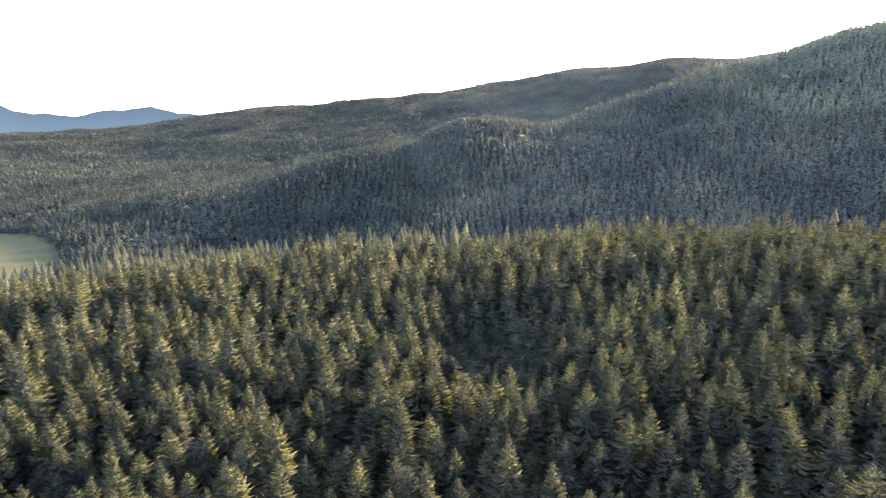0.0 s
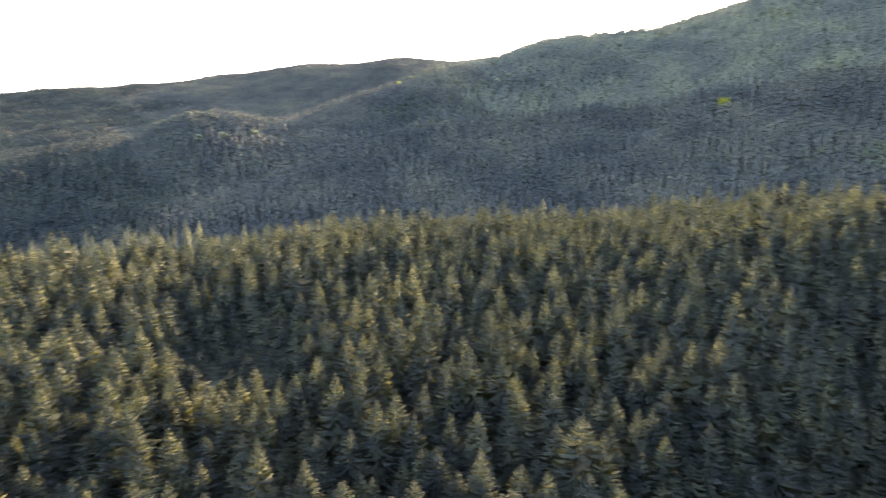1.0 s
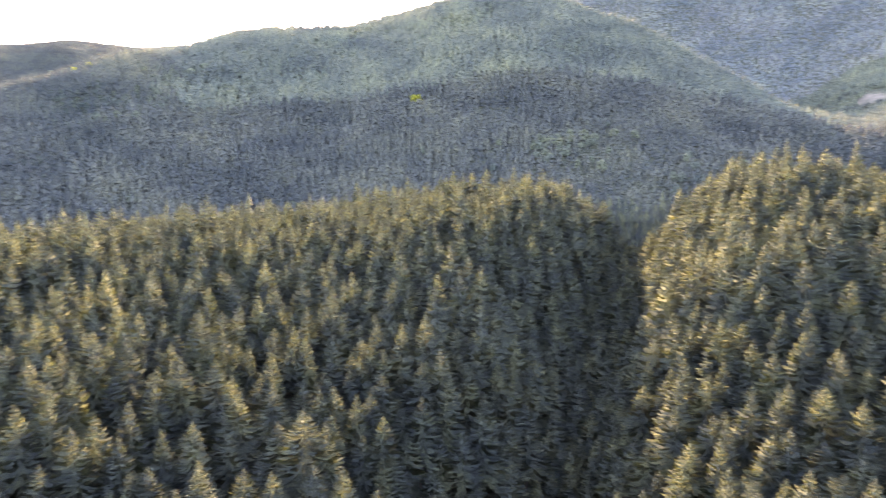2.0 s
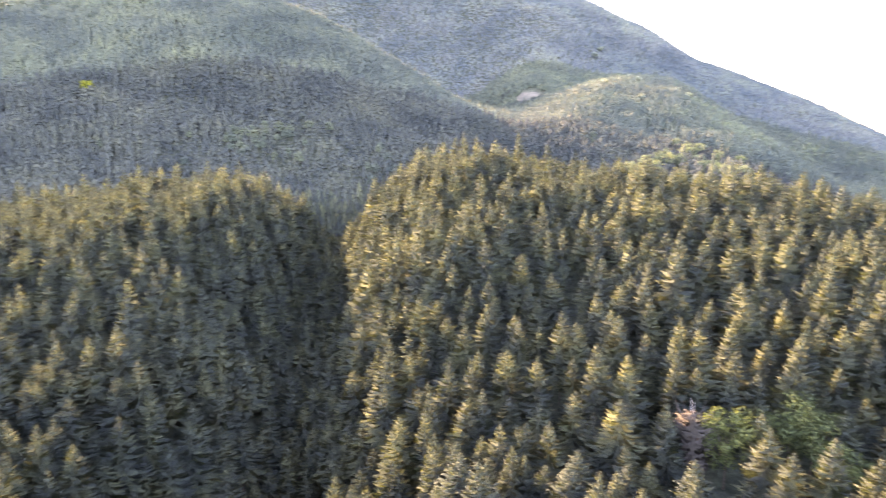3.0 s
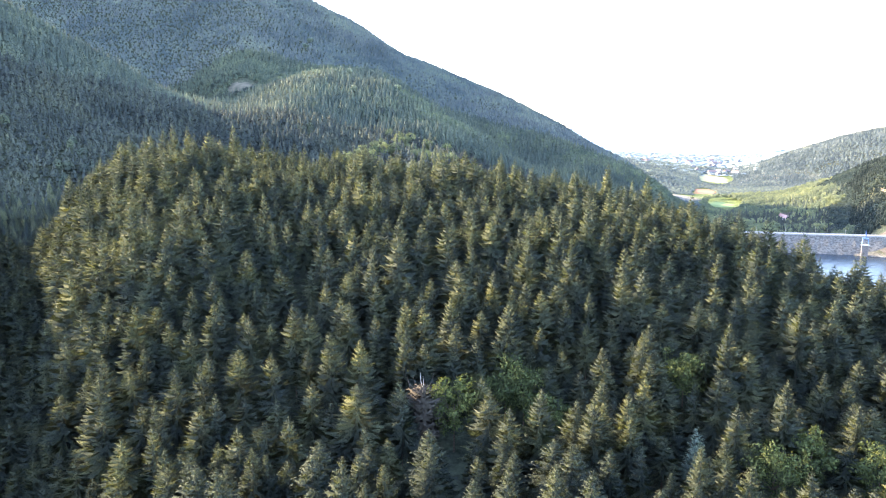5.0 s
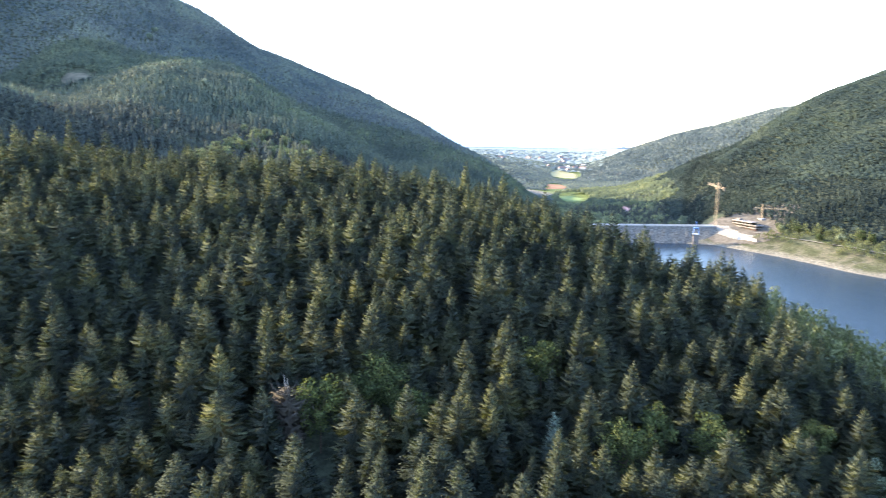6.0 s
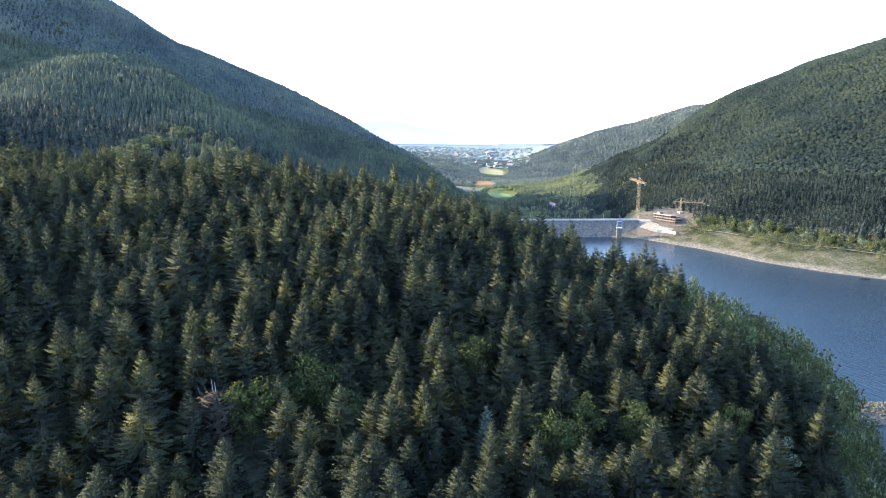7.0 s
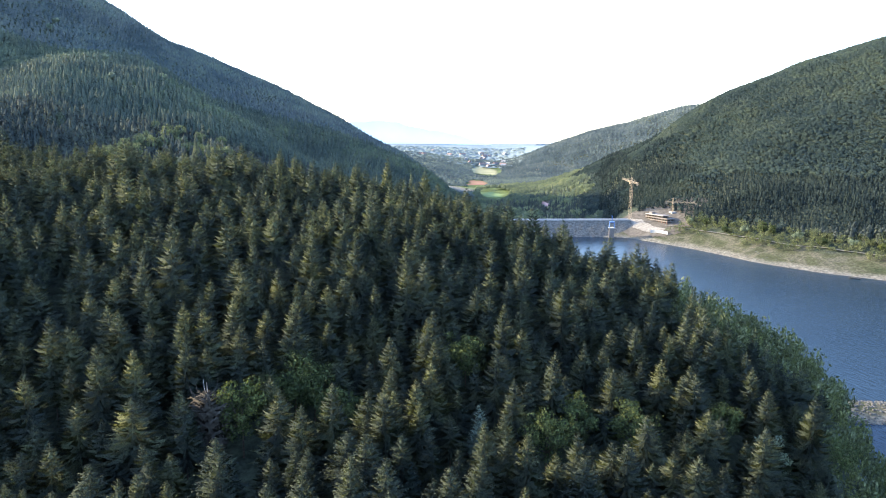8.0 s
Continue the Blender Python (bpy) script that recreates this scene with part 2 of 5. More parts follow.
# ================= mesh helpers =================
def mesh_from(name, verts, tris, material, smooth=False, normals=None):
    """A triangle mesh from arrays of points and corner numbers, with free point normals for foliage."""
    me = bpy.data.meshes.new(name)
    verts, tris = np.asarray(verts, dtype=np.float32), np.asarray(tris, dtype=np.int32)
    me.vertices.add(len(verts))
    me.vertices.foreach_set("co", verts.ravel())
    me.loops.add(tris.size)
    me.loops.foreach_set("vertex_index", tris.ravel())
    me.polygons.add(len(tris))
    me.polygons.foreach_set("loop_start", np.arange(0, tris.size, 3, dtype=np.int32))
    me.materials.append(material)
    me.update(calc_edges=True)
    if smooth or normals is not None:
        me.polygons.foreach_set("use_smooth", np.ones(len(tris), dtype=bool))
    if normals is not None:
        held = me.attributes.new("custom_normal", "FLOAT_VECTOR", "POINT")
        held.data.foreach_set("vector", np.asarray(normals, dtype=np.float32).ravel())
    return me


def facing(v, f, n):
    """Turns the corners of each triangle so that its face looks the way of its point normals."""
    face = np.cross(v[f[:, 1]] - v[f[:, 0]], v[f[:, 2]] - v[f[:, 0]])
    wrong = (face * n[f].sum(1)).sum(1) < 0
    f = f.copy()
    f[wrong] = f[wrong][:, ::-1]
    return f


def unit(v):
    return v / np.maximum(np.linalg.norm(v, axis=1, keepdims=True), 1e-6)


def part(name, bm, material, parent=None, label=""):
    me = bpy.data.meshes.new(name)
    bm.to_mesh(me)
    bm.free()
    me.materials.append(material)
    ob = new(name, me)
    if parent is not None:
        ob.parent = parent
    return tagged(ob, label)


def part_mesh(name, me, parent, label=""):
    ob = new(name, me)
    ob.parent = parent
    return tagged(ob, label)


def box(bm, size, at, turn=0.0):
    m = Matrix.LocRotScale(at, Euler((0, 0, turn)), size)
    return bmesh.ops.create_cube(bm, size=1.0, matrix=m)["verts"]


def beam(bm, a, b, w):
    """A square bar from a to b."""
    a, b = Vector(a), Vector(b)
    d = b - a
    q = d.to_track_quat("Z", "Y")
    m = Matrix.Translation((a + b) / 2) @ q.to_matrix().to_4x4() @ Matrix.Diagonal((w, w, d.length, 1))
    bmesh.ops.create_cube(bm, size=1.0, matrix=m)


def tube(bm, pts, radii, seg=8):
    """A tapered round tube along pts."""
    rings = []
    for i, (p, r) in enumerate(zip(pts, radii)):
        d = Vector(pts[min(i + 1, len(pts) - 1)]) - Vector(pts[max(i - 1, 0)])
        q = d.to_track_quat("Z", "Y")
        rings.append([bm.verts.new(Vector(p) + q @ Vector((r * math.cos(a), r * math.sin(a), 0)))
                      for a in (2 * math.pi * k / seg for k in range(seg))])
    for lo, hi in zip(rings, rings[1:]):
        for k in range(seg):
            bm.faces.new((lo[k], lo[(k + 1) % seg], hi[(k + 1) % seg], hi[k]))
    bm.faces.new(rings[0][::-1])
    bm.faces.new(rings[-1])


# ================= the land =================
def at(az, r):
    """Plan position at a compass bearing and distance from the hovering point."""
    a = radians(az)
    return r * math.sin(a), r * math.cos(a)


def wave(x, y, size, seed):
    """Smooth value noise, about -1 to 1."""
    def h(i, j):
        v = np.sin(i * 127.1 + j * 311.7 + seed * 74.7) * 43758.5453
        return v - np.floor(v)
    u, v = x / size, y / size
    i, j = np.floor(u), np.floor(v)
    f, g = u - i, v - j
    f, g = f * f * (3 - 2 * f), g * g * (3 - 2 * g)
    a = h(i, j) * (1 - f) + h(i + 1, j) * f
    b = h(i, j + 1) * (1 - f) + h(i + 1, j + 1) * f
    return 2 * (a * (1 - g) + b * g) - 1


# Crests and valley floors, outwards from the hover point: bearing, distance, height of the ground
NEAR = [(-60, 100, 45), (0, 100, 50), (60, 100, 54), (100, 100, 54), (120, 100, 50), (140, 100, 40), (165, 100, 25), (230, 120, 10)]
RIDGE = [(-60, 330, 40), (-33, 330, 52), (-21, 330, 58), (0, 320, 66), (20, 330, 76), (36, 340, 84), (47, 340, 92), (56, 340, 97),
         (62, 335, 103), (69, 340, 108), (79, 330, 101), (90, 320, 97), (99, 310, 93), (106, 300, 89), (110, 290, 84), (115, 280, 77),
         (119.5, 265, 69), (124, 260, 64), (128.4, 255, 60), (132.6, 250, 54), (136.7, 250, 45), (139.6, 250, 36), (141.8, 240, 24),
         (144, 225, 15), (150, 205, 7), (165, 185, 3), (230, 200, 0)]
DELL = [(-60, 700, 14), (-33, 680, 17), (-20, 590, 22), (0, 520, 35), (30, 500, 45), (60, 480, 65), (80, 480, 70), (95, 470, 60),
        (106, 450, 38), (112, 430, 15), (117, 400, -4), (124, 385, -8), (132, 375, -8), (137, 365, -6), (139, 345, -4), (141, 325, -5), (143, 300, -6), (146, 290, -7), (165, 260, -8), (230, 350, -8)]
BED = [(-60, 820, 18), (-33, 830, 19), (-20, 700, 30), (0, 680, 70), (30, 700, 115), (60, 700, 150), (72, 640, 110), (80, 700, 110), (95, 650, 75),
       (106, 560, 28), (112, 560, -2), (117, 640, -10), (119, 780, -10), (124, 820, -6), (128, 755, -6), (134, 685, -6), (138, 665, -6),
       (142.4, 658, -6), (150, 650, -7), (165, 560, -8), (230, 600, -8)]
HILL = [(-60, 1000, 26), (-33, 980, 26), (-21, 860, 51), (-15, 850, 70), (-8, 870, 97), (-3.8, 880, 110), (1.6, 900, 150), (8, 930, 151), (13, 960, 176),
        (20.5, 1000, 219), (25, 1020, 234), (31.4, 1050, 263), (38, 1080, 279), (44, 1100, 320), (50, 1100, 365), (57, 1060, 305),
        (64, 960, 221), (70, 860, 163), (75, 790, 139), (78, 850, 156), (81, 1000, 197), (83.5, 1100, 215), (87, 1080, 201), (90, 1040, 166), (94.5, 960, 116),
        (97, 900, 81), (102, 800, 50), (108, 700, 22), (112, 700, 2), (116, 790, -9), (119, 830, -10), (122.5, 838, 0), (124, 860, 6), (129, 845, 12),
        (134, 785, 12), (138, 765, 13), (142, 755, 12), (150, 740, 12), (165, 700, 10), (230, 800, 15)]
COMBE = [(-60, 1150, 45), (-33, 1150, 45), (0, 1150, 100), (13, 1200, 130), (25, 1250, 190), (44, 1350, 240), (57, 1300, 210), (64, 1200, 155), (70, 1120, 146),
         (76, 1050, 178), (80, 1150, 216), (83.5, 1250, 236), (87, 1230, 218), (90, 1200, 168), (97, 1050, 76), (104, 950, 28), (110, 930, -5), (114, 950, -14), (121, 935, -15), (122.7, 925, 0),
         (124, 915, 24), (128, 935, 34), (134, 900, 48), (142, 860, 42), (165, 850, 50), (230, 1000, 60)]
CREST = [(-60, 2300, 110), (-33, 2300, 134), (-25, 2300, 162), (-16, 2250, 214), (-6.5, 2200, 252), (3.8, 2100, 305), (13.5, 2000, 335), (17.6, 2000, 356),
         (21.4, 2000, 345), (40, 2000, 380), (50, 1950, 470), (57, 1900, 505), (64, 1850, 510), (72, 1800, 497), (76, 1750, 470), (80, 1700, 427), (84.5, 1650, 357),
         (88, 1600, 288), (97, 1500, 186), (101.5, 1420, 130), (106.7, 1300, 64), (108.7, 1200, 32), (110.5, 1250, 0), (113, 1500, -15), (117, 1600, -8), (119.2, 1650, 10),
         (125.2, 1500, 88), (128.4, 1450, 149), (131.4, 1450, 187), (135, 1450, 229), (140.7, 1450, 274), (150, 1450, 300), (230, 1600, 240)]
PLAIN = [(-60, 2900, 80), (-33, 2900, 90), (0, 2700, 160), (25, 2500, 220), (60, 2500, 250), (90, 2100, 60), (100, 1800, 5), (106, 1650, -10), (112, 1750, -15), (119, 1950, -10), (125, 1900, 30),
         (140, 2000, 120), (230, 2400, 100)]
FAR = [(-60, 3300, 110), (-33, 3300, 120), (-14, 3300, 170), (0, 3300, 200), (60, 3300, 220), (90, 2700, 30), (103, 2200, 10),
       (106, 2050, 26), (108, 1980, 20), (110.5, 1950, -2), (112.5, 2200, -15), (114.5, 2500, -14), (117.4, 2600, 40), (121.7, 2600, 112), (125.5, 2600, 152), (128.2, 2550, 190), (140, 2500, 220), (230, 3200, 160)]
CREST = [(a, r, z + (3 if z > 20 else 0)) for a, r, z in CREST]
HILL = [(a, r, z + (3 if a < 70 else 0)) for a, r, z in HILL]
RINGS = [NEAR, RIDGE, DELL, BED, HILL, COMBE, CREST, PLAIN, FAR]

AZ = np.concatenate([np.arange(-50, 158, 0.625), np.arange(158, 310, 3.0)])
RR = np.concatenate([np.arange(0, 420, 8.0), np.arange(420, 1100, 12.0), np.arange(1100, 2700, 32.0), np.linspace(2700, 4950, 16)])


def pchip(xs, ys, x):
    """Monotone cubic through the points: no overshoot between crest and valley."""
    h, d = np.diff(xs), np.diff(ys) / np.diff(xs)
    m = np.zeros(len(xs))
    for k in range(1, len(xs) - 1):
        if d[k - 1] * d[k] > 0:
            w1, w2 = 2 * h[k] + h[k - 1], h[k] + 2 * h[k - 1]
            m[k] = (w1 + w2) / (w1 / d[k - 1] + w2 / d[k])
    m[0], m[-1] = d[0], 0
    i = np.clip(np.searchsorted(xs, x) - 1, 0, len(h) - 1)
    t = (x - xs[i]) / h[i]
    return (ys[i] * (1 + 2 * t) * (1 - t) ** 2 + h[i] * m[i] * t * (1 - t) ** 2
            + ys[i + 1] * t * t * (3 - 2 * t) + h[i] * m[i + 1] * t * t * (t - 1))


def land_grid():
    az = AZ
    lines = []
    for ring in RINGS:
        a = np.array(ring, dtype=float)
        a = np.vstack([a, a[0] + (360, 0, 0)])
        soft = [-0.8, -0.4, 0.0, 0.4, 0.8]
        lines.append([sum(np.interp((az + s + 60) % 360 - 60, a[:, 0], a[:, k]) for s in soft) / len(soft) for k in (1, 2)])
    z = np.zeros((len(az), len(RR)))
    for j in range(len(az)):
        xs = [0.0] + [ln[0][j] for ln in lines] + [4950.0]
        ys = [52.0] + [ln[1][j] for ln in lines] + [0.0 if 96 < az[j] < 140 else 60.0]
        for k in range(1, len(xs)):
            xs[k] = max(xs[k], xs[k - 1] + 15)
        z[j] = pchip(np.array(xs), np.array(ys), np.minimum(RR, 4950.0))
    a, r = np.meshgrid(np.radians(az), RR, indexing="ij")
    x, y = r * np.sin(a), r * np.cos(a)
    # ravine that cuts the near slope
    ax, ay = at(45, 80)
    bx, by = at(60.6, 345)
    t = np.clip(((x - ax) * (bx - ax) + (y - ay) * (by - ay)) / ((bx - ax) ** 2 + (by - ay) ** 2), 0, 1.1)
    gap = np.hypot(x - ax - t * (bx - ax), y - ay - t * (by - ay))
    z -= 35 * np.exp(-(gap / 24) ** 2)
    # stony spit running out into the water
    ax, ay = at(138, 352)
    bx, by = at(150, 395)
    t = np.clip(((x - ax) * (bx - ax) + (y - ay) * (by - ay)) / ((bx - ax) ** 2 + (by - ay) ** 2), 0, 1)
    gap = np.hypot(x - ax - t * (bx - ax), y - ay - t * (by - ay))
    z = np.maximum(z, 4.2 - (gap / 9.5) ** 2 * 2.2)
    rough = np.clip((z - 8) / 60, 0, 1) * np.clip((r - 330) / 300, 0, 1)
    z += rough * (9 * wave(x, y, 170, 1) + 5 * wave(x, y, 70, 2)) * np.clip(1.4 - np.abs(r - 2000) / 2600, 0.3, 1)
    z += np.clip((z - 2) / 20, 0, 1) * (1.6 * wave(x, y, 30, 3) + 0.5 * wave(x, y, 11, 4))
    return z, x, y


LAND, LX, LY = land_grid()


def ground_at(x, y):
    """Height of the ground (arrays or single numbers)."""
    x, y = np.asarray(x, dtype=float), np.asarray(y, dtype=float)
    az = (np.degrees(np.arctan2(x, y)) + 50) % 360 - 50
    r = np.hypot(x, y)
    i = np.clip(np.searchsorted(AZ, az) - 1, 0, len(AZ) - 1)
    i2 = (i + 1) % len(AZ)
    step = (AZ[i2] - AZ[i]) % 360
    f = np.clip((az - AZ[i]) / step, 0, 1)
    j = np.clip(np.searchsorted(RR, r) - 1, 0, len(RR) - 2)
    g = np.clip((r - RR[j]) / (RR[j + 1] - RR[j]), 0, 1)
    return ((LAND[i, j] * (1 - g) + LAND[i, j + 1] * g) * (1 - f) + (LAND[i2, j] * (1 - g) + LAND[i2, j + 1] * g) * f)


def build_ground():
    n, m = LAND.shape
    verts = np.stack([LX, LY, LAND], -1).reshape(-1, 3)
    i, j = np.meshgrid(np.arange(n), np.arange(m - 1), indexing="ij")
    a, b = i * m + j, ((i + 1) % n) * m + j
    tris = np.concatenate([np.stack([a, a + 1, b + 1], -1).reshape(-1, 3), np.stack([a, b + 1, b], -1).reshape(-1, 3)])
    tagged(new("ground", mesh_from("ground", verts, tris[:, ::-1], GROUND, True)),
           "steep wooded hills falling to a reservoir with a dry gravel shore", "ground", kind="structure")


build_ground()


def build_lake():
    bm = bmesh.new()
    bmesh.ops.create_grid(bm, x_segments=40, y_segments=40, size=1.0, matrix=Matrix.LocRotScale((250, -420, 0), None, (720, 720, 1)))
    # the water ends at the dam
    d0, d1 = Vector((*DAM_A, 0)), Vector((*DAM_B, 0))
    nrm = Vector((d1.y - d0.y, d0.x - d1.x, 0)).normalized()
    if nrm.dot(d0) < 0:
        nrm = -nrm
    bmesh.ops.bisect_plane(bm, geom=bm.verts[:] + bm.edges[:] + bm.faces[:], plane_co=d0, plane_no=nrm, clear_outer=True)
    tagged(part("water", bm, WATER), "calm blue-grey reservoir water with fine ripples", "water", kind="structure")


DAM_A, DAM_B = at(109.5, 830), at(123.7, 878)
build_lake()

# ================= trees =================
rng = np.random.default_rng(7)


def spruce_crown(seed, height, radius, whorls, per, twigs, bare=0.06, core=(9, 9), core_size=0.62, full=1.25, droop=1.0, twig=0.42, gaps=0.06, blade=0.055, pitch=0.8):
    """A spire of drooping boughs with upturned tips, each a fishbone of narrow twigs, round a ragged inner cone."""
    g = np.random.default_rng(seed)
    V, F = [], []
    low = height * bare
    up = np.array((0, 0, 1.0))

    def tri(a, b, c):
        n = len(V)
        V.extend((a, b, c))
        F.append((n, n + 1, n + 2))

    def reach(p):
        """Length of a bough, p from 0 at the tip to 1 at the lowest whorl."""
        return radius * (0.035 + 0.965 * min(1.0, p * full) ** 0.9) * (1.0 - 0.25 * max(0.0, p - 0.85) / 0.15)

    heavy, lopsided = g.uniform(0, 6.28), g.uniform(0.05, 0.16)
    for lv in range(whorls):
        p = (lv + 0.35) / whorls
        z = height - (height - low) * p ** 1.06
        count = max(4, int(round(per * (0.55 + 0.6 * min(1.0, p * 1.6)))))
        turn = g.uniform(0, 6.28)
        vigour = g.uniform(0.84, 1.14)
        for k in range(count):
            if g.random() < gaps:
                continue
            a = turn + 6.2832 * (k + g.uniform(-0.38, 0.38)) / count
            L = reach(p) * vigour * g.uniform(0.78, 1.14) * (1 + lopsided * math.cos(a - heavy)) + 0.12
            d, s = np.array((math.cos(a), math.sin(a), 0)), np.array((-math.sin(a), math.cos(a), 0))
            rise = 0.36 - 0.70 * min(1.0, p * 1.25) * droop + g.uniform(-0.10, 0.10)
            base = up * (z + g.uniform(-0.4, 0.4) * (height - low) / whorls)

            def spine(t):
                return base + d * L * t + up * L * (rise * t - 0.20 * droop * math.sin(3.1416 * min(t, 0.85)) + 0.18 * t * t * t)

            half = L * blade + 0.05
            tip, sag = spine(1.0) + up * g.uniform(-0.05, 0.12) * L, up * half * g.uniform(0.3, 0.9)
            side = [spine(0.55 + g.uniform(-0.08, 0.08)) + s * half * sd - sag for sd in (-1, 1)]
            tri(spine(0.12), side[0], tip)
            tri(spine(0.12), tip, side[1])
            for i in range(twigs):
                t = 0.34 + 0.58 * (i + g.uniform(-0.25, 0.25)) / (twigs - 1) if twigs > 1 else g.uniform(0.4, 0.6)
                q = spine(min(t, 0.95))
                ln = (L * twig * (1.12 - 0.8 * t) + 0.16) * g.uniform(0.75, 1.25)
                for sd in (-1, 1):
                    tip = q + (d * g.uniform(0.55, 1.0) + s * sd * g.uniform(0.55, 0.95)) * ln - up * ln * g.uniform(0.02, 0.5) * droop
                    tri(q - d * (L * 0.05 + 0.06), q + d * (L * 0.05 + 0.06), tip)
            if p > 0.3 and twigs > 2:
                q = spine(0.6)
                tri(q - d * L * 0.14, q + d * L * 0.14, q + s * g.uniform(-0.2, 0.2) * L - up * L * g.uniform(0.2, 0.38))
    # layered skirts of the inner crown, and the leader
    levels, m = core
    for lv in range(levels):
        p = (lv + 0.75) / levels
        size = reach(p) * core_size * g.uniform(0.88, 1.12)
        z = height - (height - low) * p ** 1.06
        top = np.array((0, 0, min(height, z + size * pitch * g.uniform(0.8, 1.2) + 0.5)))
        turn = g.uniform(0, 6.28)
        rim = []
        for k in range(m):
            a = turn + 6.2832 * (k + g.uniform(-0.3, 0.3)) / m
            rr = size * (g.uniform(0.95, 1.2) if k % 2 else g.uniform(0.7, 0.95)) * (1 + lopsided * math.cos(a - heavy))
            rim.append(np.array((rr * math.cos(a), rr * math.sin(a), z - size * (g.uniform(0.0, 0.28) if k % 2 else g.uniform(-0.22, 0.05)))))
        for k in range(m):
            tri(top, rim[k], rim[(k + 1) % m])
    for k in range(3):
        a = 2.094 * k
        tri(np.array((0.09 * math.cos(a), 0.09 * math.sin(a), height - 1.3)), np.array((0.09 * math.cos(a + 2.09), 0.09 * math.sin(a + 2.09), height - 1.3)), np.array((0, 0, height + 0.55)))
    V, F = np.array(V), np.array(F)
    # the crown shades as a whole, like the surface of a ragged cone
    N = unit(np.c_[V[:, :2] + g.normal(0, 0.25, (len(V), 2)), np.zeros(len(V))])
    N = unit(N + np.c_[g.normal(0, 0.18, (len(V), 2)), 0.36 + g.normal(0, 0.18, len(V))])
    return V, facing(V, F, N), N


def far_conifer(seed, tiers=3, m=5, up=0.26):
    """A small conifer, 1 m high and 1 m wide, of ragged skirts."""
    g = np.random.default_rng(seed)
    V, N = [], []
    for k in range(tiers):
        top, base = 1 - 0.30 * k / tiers * 2, 1 - (k + 1) / tiers * 0.92
        tip = (g.uniform(-.04, .04), g.uniform(-.04, .04), top)
        rim = []
        for j in range(m):
            a, r = 6.283 * (j + g.uniform(-.2, .2)) / m, 0.5 * ((k + 1) / tiers) ** 0.8 * g.uniform(0.7, 1.25)
            rim.append((r * math.cos(a), r * math.sin(a), base + g.uniform(-.07, .07)))
        for p, q in zip(rim, rim[1:] + rim[:1]):
            V += [tip, p, q]
            N += [((p[0] + q[0]) / 2, (p[1] + q[1]) / 2, up), (p[0], p[1], up), (q[0], q[1], up)]
    V, F, N = np.array(V), np.arange(len(V)).reshape(-1, 3), unit(np.array(N) * (1, 1, 1.2))
    return V, facing(V, F, N), N


def far_leafy(seed, lumps=1):
    """A small broadleaved crown, 1 m high and 1 m wide, of uneven lumps on a stem."""
    g = np.random.default_rng(seed)
    V, F, N = [], [], []
    for q in range(lumps):
        c = np.array((0, 0, 0.58)) if lumps == 1 else np.array((g.uniform(-.22, .22), g.uniform(-.22, .22), g.uniform(.42, .74)))
        s = np.array((0.5, 0.5, 0.42)) * (1 if lumps == 1 else g.uniform(0.5, 0.75))
        n = len(V)
        V.append(c + s * (0, 0, 1))
        for ring, (zz, rr) in enumerate(((0.5, 0.8), (-0.35, 0.95))):
            for k in range(5):
                a = 6.283 * (k + 0.5 * ring) / 5 + g.uniform(-.25, .25)
                V.append(c + s * np.array((rr * math.cos(a), rr * math.sin(a), zz)) * g.uniform(0.75, 1.25))
        for k in range(5):
            k2 = (k + 1) % 5
            F += [(n, n + 1 + k, n + 1 + k2), (n + 1 + k, n + 6 + k, n + 1 + k2), (n + 1 + k2, n + 6 + k, n + 6 + k2)]
        N += [(v - c) / s * 0.4 + (0, 0, 0.7) for v in V[n:]]
    V, F, N = np.array(V), np.array(F), unit(np.array(N))
    return V, facing(V, F, N), N


def far_dome(seed):
    """A broadleaved crown seen from far off, 1 m high and 1 m wide."""
    g = np.random.default_rng(seed)
    top = np.array((g.uniform(-.1, .1), g.uniform(-.1, .1), 1.0))
    rim = [np.array((math.cos(a), math.sin(a), 0)) * 0.5 * g.uniform(0.8, 1.2) + (0, 0, g.uniform(0.05, 0.3)) for a in (1.2566 * k + g.uniform(-.25, .25) for k in range(5))]
    V = np.array([top] + rim)
    F = np.array([(0, 1 + k, 1 + (k + 1) % 5) for k in range(5)])
    N = unit(np.c_[V[:, :2] * 1.3, np.full(6, 0.75)])
    return V, facing(V, F, N), N


